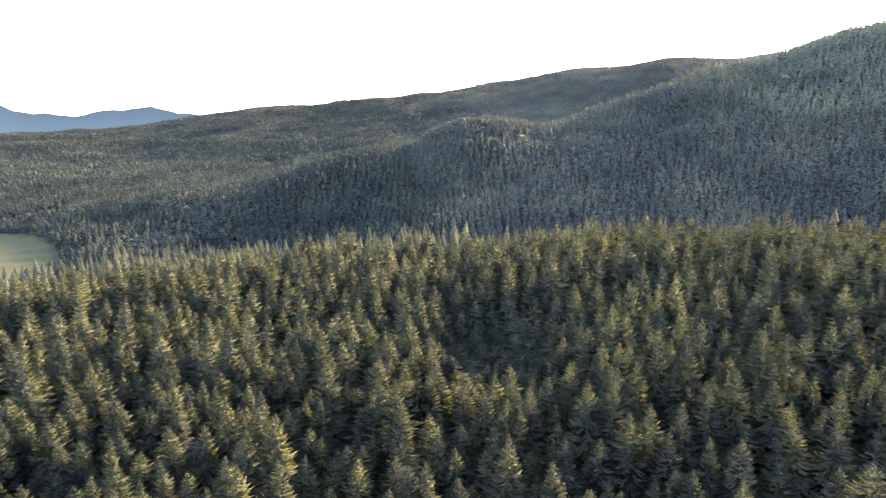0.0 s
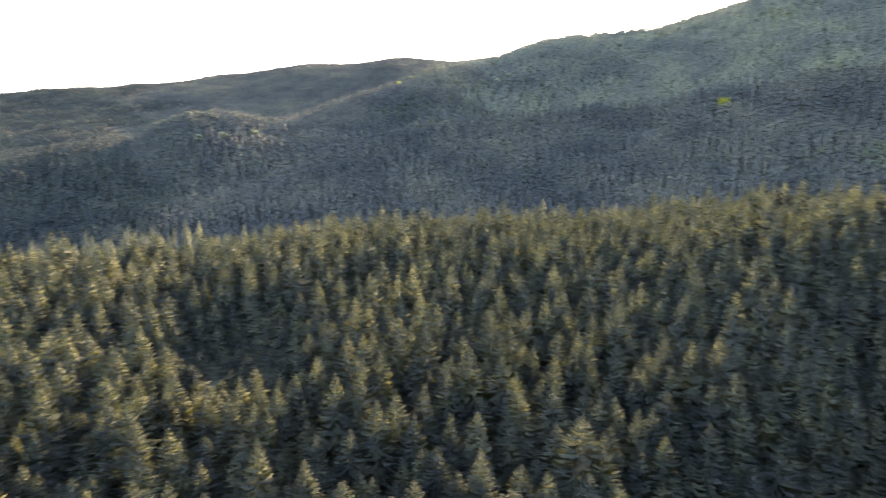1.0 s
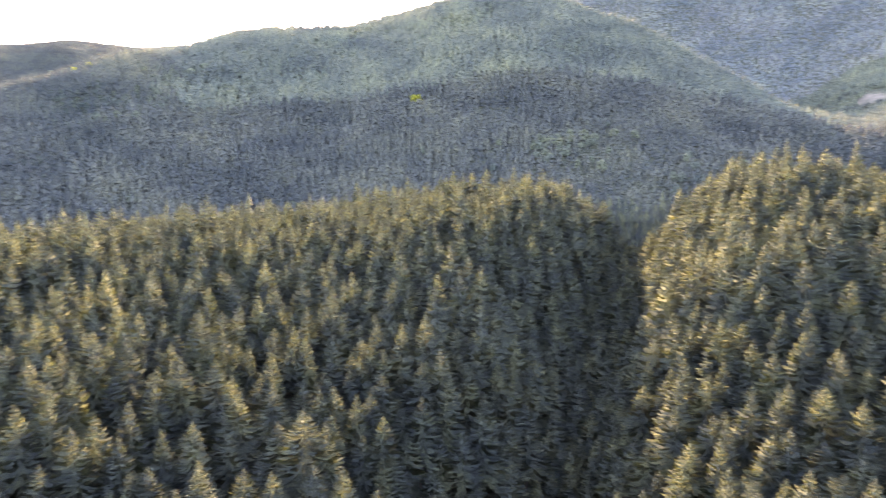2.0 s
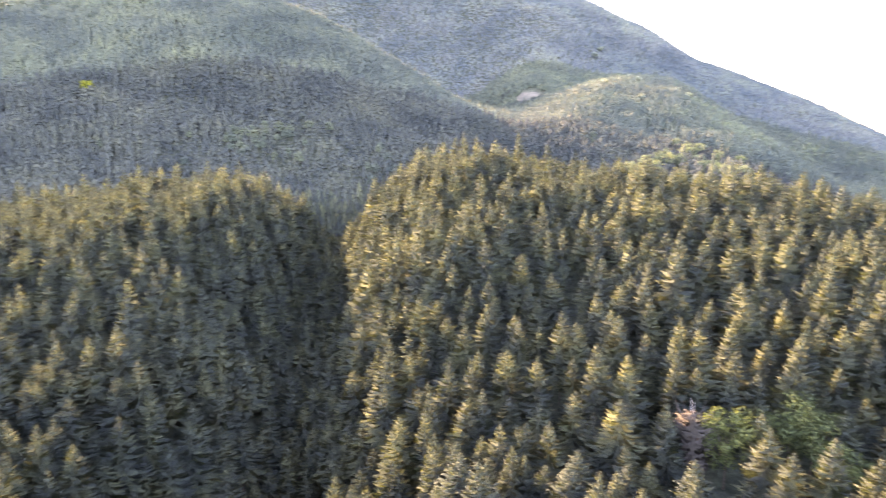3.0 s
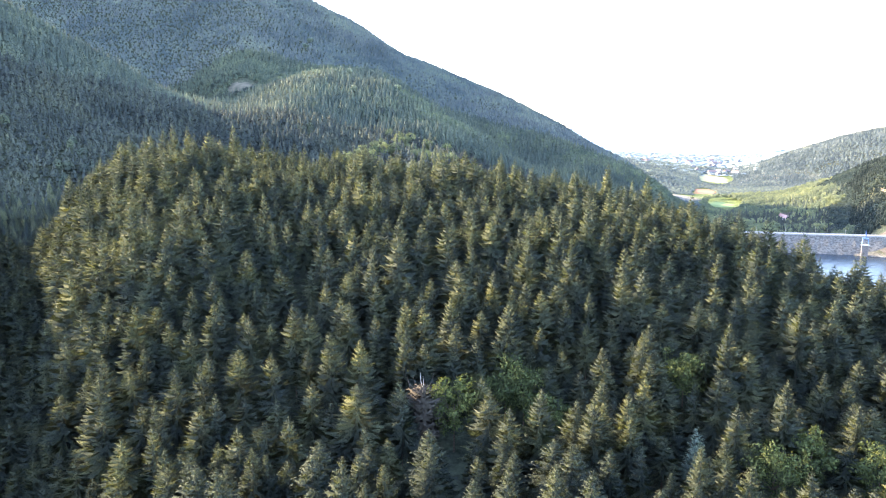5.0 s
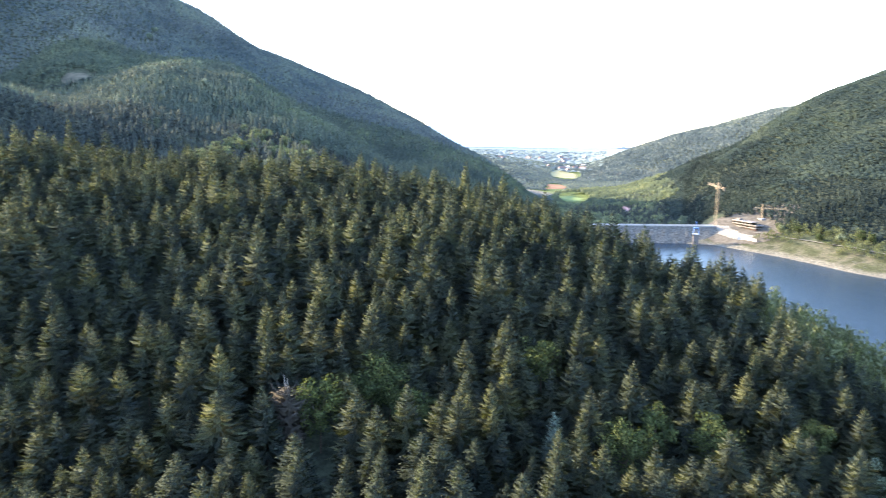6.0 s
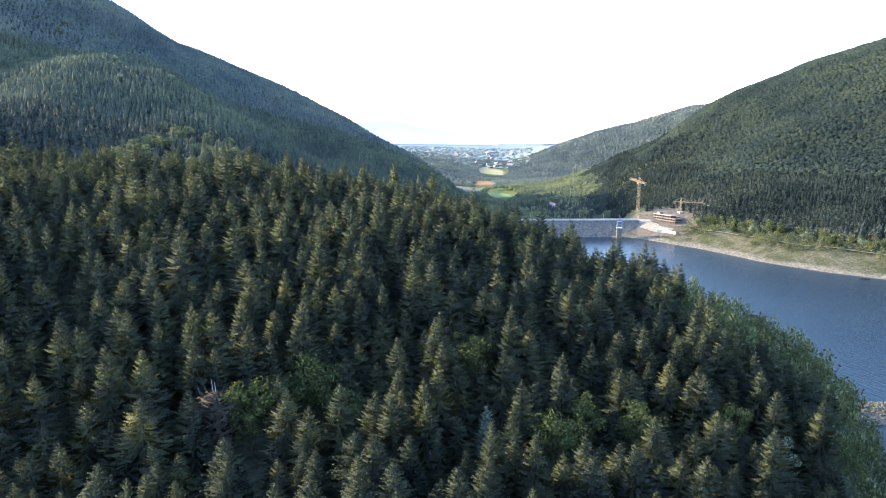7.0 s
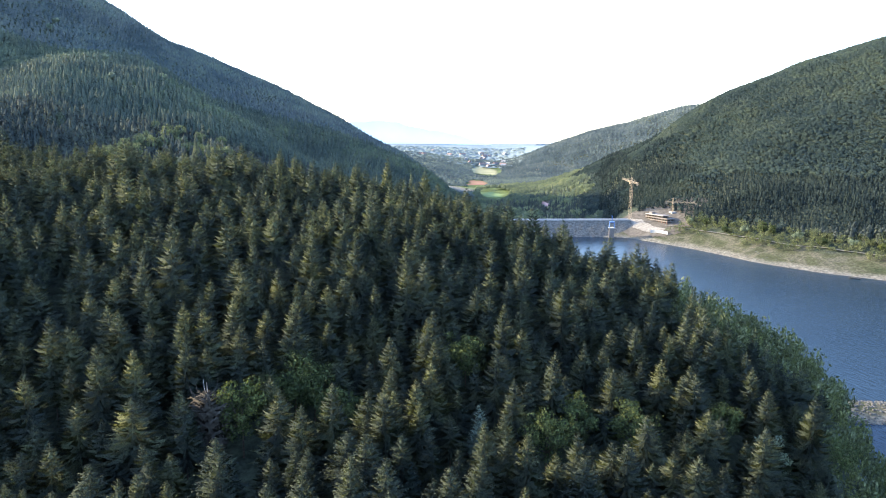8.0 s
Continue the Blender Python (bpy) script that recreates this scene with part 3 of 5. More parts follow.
def scatter(name, shapes, spots, wide, tall, material, label, category="forest", smooth=False):
    """Many trees as one mesh: spots is n x 3, wide and tall scale each tree."""
    if len(spots) == 0:
        return None
    pick = rng.integers(0, len(shapes), len(spots))
    allv, allf, alln, base = [], [], [], 0
    for s, (v, f, *own) in enumerate(shapes):
        idx = np.nonzero(pick == s)[0]
        if len(idx) == 0:
            continue
        a = rng.uniform(0, 6.283, len(idx))
        c, sn = np.cos(a)[:, None], np.sin(a)[:, None]
        w, h = wide[idx][:, None], tall[idx][:, None]
        lean = rng.normal(0, 0.012, (len(idx), 2))
        P = np.empty((len(idx), len(v), 3))
        P[:, :, 2] = v[None, :, 2] * h
        P[:, :, 0] = (v[None, :, 0] * c - v[None, :, 1] * sn) * w + P[:, :, 2] * lean[:, :1] + spots[idx, 0:1]
        P[:, :, 1] = (v[None, :, 0] * sn + v[None, :, 1] * c) * w + P[:, :, 2] * lean[:, 1:] + spots[idx, 1:2]
        P[:, :, 2] += spots[idx, 2:3]
        if own:
            q = own[0][None]
            alln.append(np.stack([q[:, :, 0] * c - q[:, :, 1] * sn, q[:, :, 0] * sn + q[:, :, 1] * c, np.broadcast_to(q[:, :, 2], P.shape[:2])], -1).reshape(-1, 3))
        allv.append(P.reshape(-1, 3))
        allf.append((f[None] + (np.arange(len(idx)) * len(v))[:, None, None] + base).reshape(-1, 3))
        base += len(idx) * len(v)
    ob = new(name, mesh_from(name, np.concatenate(allv), np.concatenate(allf), material, smooth, np.concatenate(alln) if alln else None))
    return tagged(ob, label, category, kind="stuff")


def spaced(r0, r1, spacing, az0=-48, az1=156, jitter=0.36):
    """Uneven planting between two distances."""
    k = np.arange(-r1, r1, spacing)
    x, y = np.meshgrid(k, k)
    x, y = x.ravel() + rng.uniform(-jitter, jitter, x.size) * spacing, y.ravel() + rng.uniform(-jitter, jitter, x.size) * spacing
    r, az = np.hypot(x, y), (np.degrees(np.arctan2(x, y)) + 90) % 360 - 90
    keep = (r >= r0) & (r < r1) & (az > az0) & (az < az1)
    return np.stack([x[keep], y[keep], ground_at(x[keep], y[keep])], -1)


def polar(p):
    return (np.degrees(np.arctan2(p[:, 0], p[:, 1])) + 90) % 360 - 90, np.hypot(p[:, 0], p[:, 1])


def ring_at(ring, az):
    a = np.array(ring, dtype=float)
    return np.interp(az, a[:, 0], a[:, 1])


# open ground: centre bearing, distance, half-width across, half-length outwards
OPEN = [(-33.5, 780, 62, 160), (112.9, 2200, 48, 230), (112.1, 1710, 26, 130), (113.6, 1420, 32, 140), (76.0, 1106, 22, 42), (126.3, 878, 36, 34),
        (117.9, 1215, 12, 50)]


def wooded(p):
    """True where trees may stand."""
    az, r = polar(p)
    ok = p[:, 2] > np.where((az > 125) & (r > 500), 19.0, np.where((az > 112) & (r > 500), 11.0, 4.5))
    valley = (az > 108.5) & (az < 124) & (r > 900)
    ok |= valley & (p[:, 2] < 12)
    ok &= ~((az > 105) & (az < 125) & (r > 780) & (r < 925))
    for a, d, w, l in OPEN:
        cx, cy = at(a, d)
        ux, uy = at(a, 1)
        dx, dy = p[:, 0] - cx, p[:, 1] - cy
        ok &= ((dx * uy - dy * ux) / w) ** 2 + ((dx * ux + dy * uy) / l) ** 2 > 1
    return ok


def place_top(az, el, height):
    """Where a tree of that height must stand for its tip to show at a bearing and angle."""
    best = None
    for r in np.arange(70, 420, 0.5):
        x, y = at(az, r)
        e = abs(float(ground_at(x, y)) + height - (EYE[2] + r * math.tan(radians(el))))
        if best is None or e < best[0]:
            best = (e, x, y)
    return best[1], best[2]


# --- trees with a character of their own on the near slope: bearing, angle of the tip, height
DEAD_AT = place_top(90.0, -19.7, 18)
BLUE_AT = place_top(112.7, -22.6, 16)
LEAFY = [(92.6, -20.8, 15, 1.0), (97.0, -19.0, 15, 1.25), (98.6, -19.6, 14, 1.0), (111.5, -17.2, 16, 1.0), (135.9, -22.6, 15, 1.0), (121.0, -22.0, 14, 0.9),
         (132.5, -21.3, 14, 0.8), (100.5, -21.6, 13, 0.9),
         (125.5, -22.3, 14, 1.1), (138.2, -18.6, 14, 1.1), (140.1, -21.9, 14, 1.2), (118.6, -23.4, 14, 1.1)]
LEAFY_AT = [(*place_top(a, e, h), h, s) for a, e, h, s in LEAFY]
SPECIAL = np.array([DEAD_AT, BLUE_AT] + [q[:2] for q in LEAFY_AT])


def clear_of_special(p, gap=4.8):
    ok = np.ones(len(p), bool)
    for k, (sx, sy) in enumerate(SPECIAL):
        n = math.hypot(sx, sy)
        wide, deep = (4.4, 11) if k == 0 else (4.8, 17) if k == 1 else (5.0, 11)          # cleared towards the camera, so the dead and the blue spruce show
        u = (p[:, 0] * sx + p[:, 1] * sy) / n - n              # beyond (+) or before (-) it
        w = np.abs(p[:, 0] * sy - p[:, 1] * sx) / n
        ok &= (np.hypot(u, w) > wide) & ~((u < 0) & (u > -deep) & (w < wide))
    return ok


near = spaced(0, 430, 6.7)
near = near[wooded(near) & clear_of_special(near)]
n_az, n_r = polar(near)
edge = (n_az > 128.5) & ((near[:, 2] < 38 + 12 * wave(near[:, 0], near[:, 1], 25, 9))
                          | (n_r > ring_at(RIDGE, n_az) - 22 + 18 * wave(near[:, 0], near[:, 1], 20, 10)))      # broadleaved fringe above the shore
fringe = near[edge]
near, n_az, n_r = near[~edge], n_az[~edge], n_r[~edge]
tallness = np.clip(0.90 + 0.12 * wave(near[:, 0], near[:, 1], 40, 5) + rng.normal(0, 0.18, len(near)), 0.5, 1.4)
hx, hy = at(4.6, 208)
hollow = np.exp(-(((near[:, 0] - hx) / 20) ** 2 + ((near[:, 1] - hy) / 36) ** 2) ** 2)      # young trees in a sunken gap of the wood
tallness *= 1 - 0.62 * hollow
girth = np.clip(rng.normal(1.0, 0.15, len(near)), 0.7, 1.4) * (0.6 + 0.4 * tallness)

single = (n_az > -36) & (n_az < 146) & (n_r > 97) & (n_r < 123)
H0 = 21.0


def spruce_thing(seed):
    """A spruce with a bare lower stem, under an empty at its foot."""
    tree = new("spruce_tree")
    bm = bmesh.new()
    tube(bm, [(0, 0, -0.6), (0.03, 0, 5), (0, 0.04, 12), (0, 0, 19.5)], [0.30, 0.24, 0.15, 0.04], 7)
    part("trunk", bm, BARK, tree, "grey-brown scaly trunk")
    v, f, nrm = spruce_crown(seed, H0, 5.2, 31, 13, 2, 0.30, core=(10, 9), core_size=0.44, full=1.15, twig=0.24, blade=0.03)
    part_mesh("crown", mesh_from("spruce_crown", v, f, NEEDLE, normals=nrm), tree, "dark green drooping needle branches")
    return tagged(tree, "tall dark green spruce with drooping branches on the slope", "tree", "spruces on the near slope")


masters = [spruce_thing(100 + k) for k in range(6)]
chosen = np.nonzero(single)[0]
for n, i in enumerate(chosen):
    m = Matrix.LocRotScale(near[i], Euler((rng.normal(0, .015), rng.normal(0, .015), rng.uniform(0, 6.28))), (girth[i], girth[i], tallness[i]))
    if n < len(masters):
        masters[n].matrix_basis = m
    else:
        src = masters[n % len(masters)]
        copy_thing(src, m @ Matrix.Diagonal((*[1 / s for s in src.scale], 1)))

mass = ~single
behind = n_r > ring_at(RIDGE, n_az) + 22
hi = [spruce_crown(200 + k, H0, 5.2, 28, 15, 0, 0.30, core=(9, 8), core_size=0.44, full=1.15, blade=0.036) for k in range(10)]
mid = [spruce_crown(300 + k, H0, 5.1, 19, 11, 0, 0.30, core=(7, 7), core_size=0.46, full=1.15, blade=0.06, pitch=1.0) for k in range(8)]
low = [(v * (7.0, 7.0, H0), f, n) for v, f, n in (far_conifer(400 + k, 3, 6) for k in range(4))]
aside = (n_az < -35.5) | (n_az > 145)                      # out to the sides
c = mass & (behind | aside | ((n_r >= 32) & (n_r < 88)))
SPRUCE_WOOD = "dense dark green spruce wood covering the near slope"
a = mass & ~c & (n_r >= 88) & (n_r < 195)
b = mass & ~c & (n_r >= 195)
scatter("spruce_wood", hi, near[a], girth[a], tallness[a], NEEDLE_STAND, SPRUCE_WOOD)
scatter("spruce_wood", mid, near[b], girth[b], tallness[b], NEEDLE_STAND, "spruce wood along the crest of the near ridge")
scatter("spruce_wood", low, near[c], girth[c], tallness[c], NEEDLE_STAND, "spruce wood on the hidden back of the ridge")


under = spaced(0, 32, 5.35, -90, 270)                         # the wood below and behind the hovering point
u_t = np.clip(rng.normal(0.95, 0.15, len(under)), 0.6, 1.3)
scatter("spruce_wood", low, under, u_t, u_t, NEEDLE_STAND, "spruce wood below the hovering point")
rear = np.concatenate([spaced(32, 260, 8.5, 156, 270), spaced(32, 260, 8.5, -90, -48)])
rear = rear[rear[:, 2] > 5]
u_t = np.clip(rng.normal(0.95, 0.15, len(rear)), 0.6, 1.3)
scatter("spruce_wood", low, rear, u_t * 1.3, u_t, NEEDLE_STAND, "spruce wood on the slope falling to the water")


def stems(spots, tall):
    """Bare stems that show in the gaps of the wood."""
    m = 4
    v = np.array([(r * math.cos(1.5708 * k), r * math.sin(1.5708 * k), z) for z, r in ((-0.5, 0.22), (9.0, 0.15)) for k in range(m)])
    f = np.array([t for k in range(m) for t in ((k, (k + 1) % m, m + k), ((k + 1) % m, m + (k + 1) % m, m + k))])
    scatter("spruce_stems", [(v, f)], spots, np.ones(len(spots)), tall, BARK, "bare grey-brown lower stems in the spruce wood", "tree trunks")


stems(near[a][::2], tallness[a][::2])


# --- broadleaved trees
def leafy_crown(seed, height, radius, count, leaf=0.5, squash=0.75):
    """Leaf sprays gathered in uneven clumps."""
    g = np.random.default_rng(seed)
    clumps = []
    while len(clumps) < 44:
        q = g.normal(0, 1, 3)
        q /= np.linalg.norm(q)
        q *= g.uniform(0.45, 1.0)
        clumps.append((q * (radius, radius, height * 0.36) + (0, 0, height * 0.62), radius * g.uniform(0.22, 0.40)))
    V, F, N = [], [], []
    for k in range(count):
        c, s = clumps[k % len(clumps)]
        q = g.normal(0, 1, 3)
        q /= np.linalg.norm(q)
        p = c + q * s * g.uniform(0.7, 1.05) * (1, 1, squash)
        u = g.normal(0, 1, 3)
        u /= np.linalg.norm(u)
        w = np.cross(u, q)
        n = len(V)
        ln = leaf * g.uniform(0.7, 1.4)
        V += [p - u * ln, p + w * ln * 0.55, p + u * ln, p - w * ln * 0.55]
        F += [(n, n + 1, n + 2), (n, n + 2, n + 3)]
        N += [q * 0.8 + (p - (0, 0, height * 0.5)) / (radius, radius, height * 0.5) * 0.45 + g.normal(0, 0.12, 3)] * 4
    V, F, N = np.array(V), np.array(F), unit(np.array(N))
    return V, facing(V, F, N), N, clumps


def leafy_tree(name, seed, x, y, height, scale, material, label, leaf=0.5, group="", leaves=3200):
    tree = new(name)
    v, f, nrm, clumps = leafy_crown(seed, height, 3.5 * scale, leaves, leaf)
    bm = bmesh.new()
    tube(bm, [(0, 0, -0.8), (0.1, 0.05, height * 0.3), (0.05, 0.1, height * 0.62)], [0.24, 0.17, 0.09], 8)
    part("trunk", bm, BARK, tree)
    for c, s in clumps[:7]:
        bm = bmesh.new()
        st = Vector((0.1, 0.06, height * 0.35))
        e = Vector(c)
        tube(bm, [st, st.lerp(e, 0.5) + Vector((0, 0, -0.3)), e], [0.10, 0.07, 0.03], 5)
        part("limb", bm, BARK, tree)
    part_mesh("crown", mesh_from("leafy_crown", v, f, material, normals=nrm), tree)
    tree.matrix_basis = pose(x, y, float(ground_at(x, y)), 0, 0, seed * 47 % 360)
    return tagged(tree, label, "tree", group)


for k, (x, y, h, s) in enumerate(LEAFY_AT):
    pale = k in (4,)
    leafy_tree("broadleaf_tree", 20 + k, x, y, h + (1.5 if pale else 2.6), s * (1.4 if pale else 1.6), LEAF_PALE if pale else LEAF,
               "slender grey-green tree with a pale thin crown" if pale else "bright green broadleaved tree among the spruces", 0.30,
               "" if pale else "broadleaved trees on the near slope")


def dead_spruce():
    x, y = DEAD_AT
    tree = new("dead_spruce")
    bm = bmesh.new()
    tube(bm, [(0, 0, -0.6), (0, 0, 8), (0.05, 0, 15), (0.2, 0.1, 17.2)], [0.32, 0.22, 0.10, 0.03], 8)
    part("trunk", bm, BARK_PALE, tree, "bleached broken-topped trunk")
    v, f, nrm = spruce_crown(900, 15.2, 4.4, 22, 12, 4, 0.20, core=(9, 12), core_size=0.42, full=3.0, droop=0.6, twig=0.36, blade=0.03)
    part_mesh("crown", mesh_from("dead_crown", v, f, NEEDLE_DEAD, normals=nrm), tree, "brown dead needle branches")
    g = np.random.default_rng(4)
    for k in range(11):
        a = k * 0.571 + g.uniform(-.2, .2)
        L = g.uniform(3.2, 4.9)
        d = Vector((math.cos(a), math.sin(a), 0))
        bm = bmesh.new()
        tube(bm, [Vector((0, 0, 14.6)), Vector((0, 0, 14.2)) + d * L * 0.5, Vector((0, 0, 14.8)) + d * L * 0.85, Vector((0, 0, 16.6)) + d * L], [0.10, 0.09, 0.07, 0.03], 5)
        part("branch", bm, BARK_PALE if k == 0 else NEEDLE_DEAD, tree)
    tree.matrix_basis = pose(x, y, float(ground_at(x, y)))
    tagged(tree, "dead brown spruce with a bleached broken top", "tree")


dead_spruce()


def blue_spruce():
    x, y = BLUE_AT
    tree = new("blue_spruce")
    bm = bmesh.new()
    tube(bm, [(0, 0, -0.6), (0, 0, 8), (0, 0, 15)], [0.25, 0.17, 0.04], 8)
    part("trunk", bm, BARK, tree)
    v, f, nrm = spruce_crown(77, 16.0, 3.6, 20, 9, 4, core=(8, 8), droop=0.7)
    part_mesh("crown", mesh_from("blue_crown", v, f, NEEDLE_BLUE, normals=nrm), tree)
    tree.matrix_basis = pose(x, y, float(ground_at(x, y)))
    tagged(tree, "silvery blue-green spruce standing out among darker ones", "tree")


blue_spruce()

fr_w, fr_h = rng.uniform(7, 11, len(fringe)), rng.uniform(12, 19, len(fringe))
FRINGE_SHAPES = []
for k in range(4):
    FRINGE_SHAPES.append(leafy_crown(700 + k, 1.0, 0.42, 240, 0.056, 0.9)[:3])
LEAF_STAND = foliage("fringe_leaves", (0.098, 0.106, 0.066), (0.124, 0.133, 0.078), (0.152, 0.160, 0.090), 0.32, 0.12, 1.4)
scatter("shore_thicket", FRINGE_SHAPES, fringe, fr_w, fr_h, LEAF_STAND, "soft green broadleaved thicket above the stony shore", "thicket")

# --- single trees that stand out on the further hills: bearing, angle of the tip, height, breadth
def on_ray(az, el, height, r0=420, r1=2600):
    """Where the top of a thing of that height first shows at a bearing and angle."""
    rr = np.arange(r0, r1, 2.0)
    a = radians(az)
    x, y = rr * math.sin(a), rr * math.cos(a)
    over = ground_at(x, y) + height - (EYE[2] + rr * math.tan(radians(el)))
    k = int(np.argmax(over > 0)) if (over > 0).any() else int(np.argmax(over))
    return float(x[k]), float(y[k])


STANDOUT = [(42.7, 3.6, 13, 2.1, LEAF_YELLOW, "yellow-green broadleaved tree bright among dark conifers"),
            (17.7, 4.9, 11, 1.4, LEAF_YELLOW, "yellow-green broadleaved tree on the hill shoulder"),
            (18.6, 5.3, 10, 1.1, LEAF_YELLOW, "yellow-green broadleaved tree on the hill shoulder"),
            (16.2, 4.6, 9, 1.1, LEAF_PALE, "pale grey-green tree on the hill shoulder"),
            (25.5, 5.2, 9, 1.2, LEAF_PALE, "pale grey-green tree on the hill shoulder"),
            (26.4, 5.6, 9, 1.2, LEAF_PALE, "pale grey-green tree on the hill shoulder"),
            (2.2, 0.5, 9, 1.4, LEAF_PALE, "pale grey-green tree at the wood's edge"),
            (4.0, 0.7, 9, 1.4, LEAF_PALE, "pale grey-green tree at the wood's edge"),
            (6.4, 0.9, 9, 1.4, LEAF_PALE, "pale grey-green tree at the wood's edge"),
            (81.3, 7.0, 13, 1.7, LEAF_SPUR, "large pale tree high on the mountain side"),
            (80.9, 6.5, 12, 1.5, LEAF_SPUR, "large pale tree high on the mountain side"),
            (83.6, 4.9, 11, 1.4, LEAF_SPUR, "pale tree on the mountain spur"),
            (82.4, 4.3, 10, 1.2, LEAF_SPUR, "pale tree on the mountain spur"),
            (88.6, 3.2, 10, 1.1, LEAF_SPUR, "pale tree on the mountain spur"),
            (85.2, -1.2, 15, 1.6, LEAF_LIGHT, "bright green broadleaved tree beyond the ridge"),
            (87.9, -0.5, 17, 1.8, LEAF_LIGHT, "bright green broadleaved tree beyond the ridge"),
            (89.0, -0.2, 17, 1.7, LEAF_LIGHT, "bright green broadleaved tree beyond the ridge"),
            (90.4, -0.8, 16, 1.6, LEAF_LIGHT, "bright green broadleaved tree beyond the ridge"),
            (92.0, -1.1, 15, 1.5, LEAF_LIGHT, "bright green broadleaved tree beyond the ridge")]
PALE_SPUR = "pale grey-green tree among the conifers of the mountain spur"
STANDOUT += [(a, e, 12, 1.5, LEAF_SPUR, PALE_SPUR) for a, e in ((87.2, 3.9), (80.8, 4.5), (81.8, 4.6), (88.0, 3.5), (84.2, 4.7), (84.6, 3.4))]
grove = np.random.default_rng(31)
STANDOUT += [(float(a), -1.9 + 2.2 * math.exp(-((a - 87.6) / 2.0) ** 2) * float(grove.uniform(0.35, 1.0)), 14 + 4 * float(grove.random()), float(grove.uniform(1.3, 2.1)), LEAF_LIGHT,
              "bright green broadleaved tree in a grove beyond the ridge") for a in np.linspace(83.4, 92.5, 24)]
STANDOUT_AT = [on_ray(az, el, h * 0.98) for az, el, h, *_ in STANDOUT]


def clear_of_standouts(p):
    """Keeps the wood back from the trees that stand out, most of all on the camera side, so that they show."""
    ok = np.ones(len(p), bool)
    for sx, sy in STANDOUT_AT:
        n = math.hypot(sx, sy)
        u, w = (p[:, 0] * sx + p[:, 1] * sy) / n - n, np.abs(p[:, 0] * sy - p[:, 1] * sx) / n
        ok &= ~((u < 3) & (u > -9) & (w < 4.2))
    return ok


# --- woods on the further hills
def wood(name, r0, r1, spacing, leafy_share, label, az0=-42, az1=150, tiers=2, m=5, size=(15, 7.0, 12.3, 7.0), back=70, needles=None, leaves=None, only=None, young=None, up=0.26, far=False):
    """Mixed woods between two distances, out to just past the skyline."""
    needles, leaves, young = needles or NEEDLE_FAR, leaves or LEAF_HILL, young or (None if needles else NEEDLE_YOUNG)
    p = spaced(r0, r1, spacing, az0, az1)
    p = p[wooded(p) & clear_of_standouts(p)]
    if only is not None:
        p = p[only(p)]
    az, r = polar(p)
    deep = (az < 112) & (r < ring_at(DELL, az) + 30)          # floor of the narrow valley, hidden from the camera: thinned wood
    p = p[~deep | (rng.random(len(p)) < 0.25)]
    az, r = polar(p)
    p = p[r < ring_at(CREST, az) + back] if back else p
    az, r = polar(p)
    mixn = wave(p[:, 0], p[:, 1], 130, 12) * 0.6 + wave(p[:, 0], p[:, 1], 45, 13) * 0.4
    share = leafy_share(az, r, p[:, 2])
    lf = mixn + rng.normal(0, 0.25, len(p)) < 2 * share - 1
    grow = spacing / 6.0
    stand = wave(p[:, 0], p[:, 1], 190, 50) * 0.6 + wave(p[:, 0], p[:, 1], 70, 51) * 0.4      # old and young plantings
    for con, grown, mat, text in ((p[~lf & (stand < 0.22)], 1.0, needles, label), (p[~lf & (stand >= 0.22)], 0.66, young or needles, "young " + label)):
        cw = rng.uniform(0.75, 1.3, len(con)) * size[1] * grow ** 0.8 * grown ** 0.5
        scatter(name, [far_conifer(600 + k, tiers, m, up) for k in range(5)], con, cw, np.clip(rng.normal(0.92, 0.2, len(con)), 0.45, 1.4) * size[0] * grown, mat, text, smooth=True)
    dec = p[lf]
    dw = rng.uniform(0.65, 1.25, len(dec)) * size[3] * grow ** 0.8
    scatter(name, [far_dome(650 + k) if far else far_leafy(650 + k, 1) for k in range(8)], dec, dw, rng.uniform(0.75, 1.2, len(dec)) * size[2], leaves, label.replace("conifer", "broadleaved"), smooth=True)


def leafy_share(az, r, z):
    s = np.full(len(az), 0.10)
    s = np.where((az > 15) & (az < 60) & (r > 780), 0.18, s)
    s = np.where((az > 60) & (az < 112) & (r > 850), 0.38, s)
    s = np.where((az > 60) & (az < 112) & (r > 1250), 0.52, s)
    s = np.where((az > 88) & (az < 106) & (r > 420) & (r < 700), 0.45, s)
    s = np.where((az > 112) & (z > 70), 0.70, s)
    s = np.where((az > 112) & (z <= 70), 0.30, s)
    s = np.where((az > 108) & (az < 122) & (r > 1000), 0.75, s)
    s = np.where((az > 112) & (r > 1900), 0.2, s)
    return s


def west_of(p, az0):
    """Stands west of a bearing, with an uneven border."""
    return polar(p)[0] + 5 * wave(p[:, 0], p[:, 1], 90, 61) + 2 * wave(p[:, 0], p[:, 1], 30, 62) < az0


VALLEY_TREES = (16.5, 8.2, 13, 9.0)
HILL_TREES, MOUNTAIN_TREES = (13.0, 7.0, 9.5, 8.0), (9.0, 7.0, 7.0, 8.0)      # height and breadth of conifers, then of broadleaved trees
wood("valley_wood", 430, 800, 5.9, leafy_share, "conifer wood at the western end of the valley, shade put into its dark colour", -42, 8, 3, 6, VALLEY_TREES, needles=NEEDLE_WEST_SHADE, leaves=LEAF_FAR, only=lambda p: west_of(p, -3))
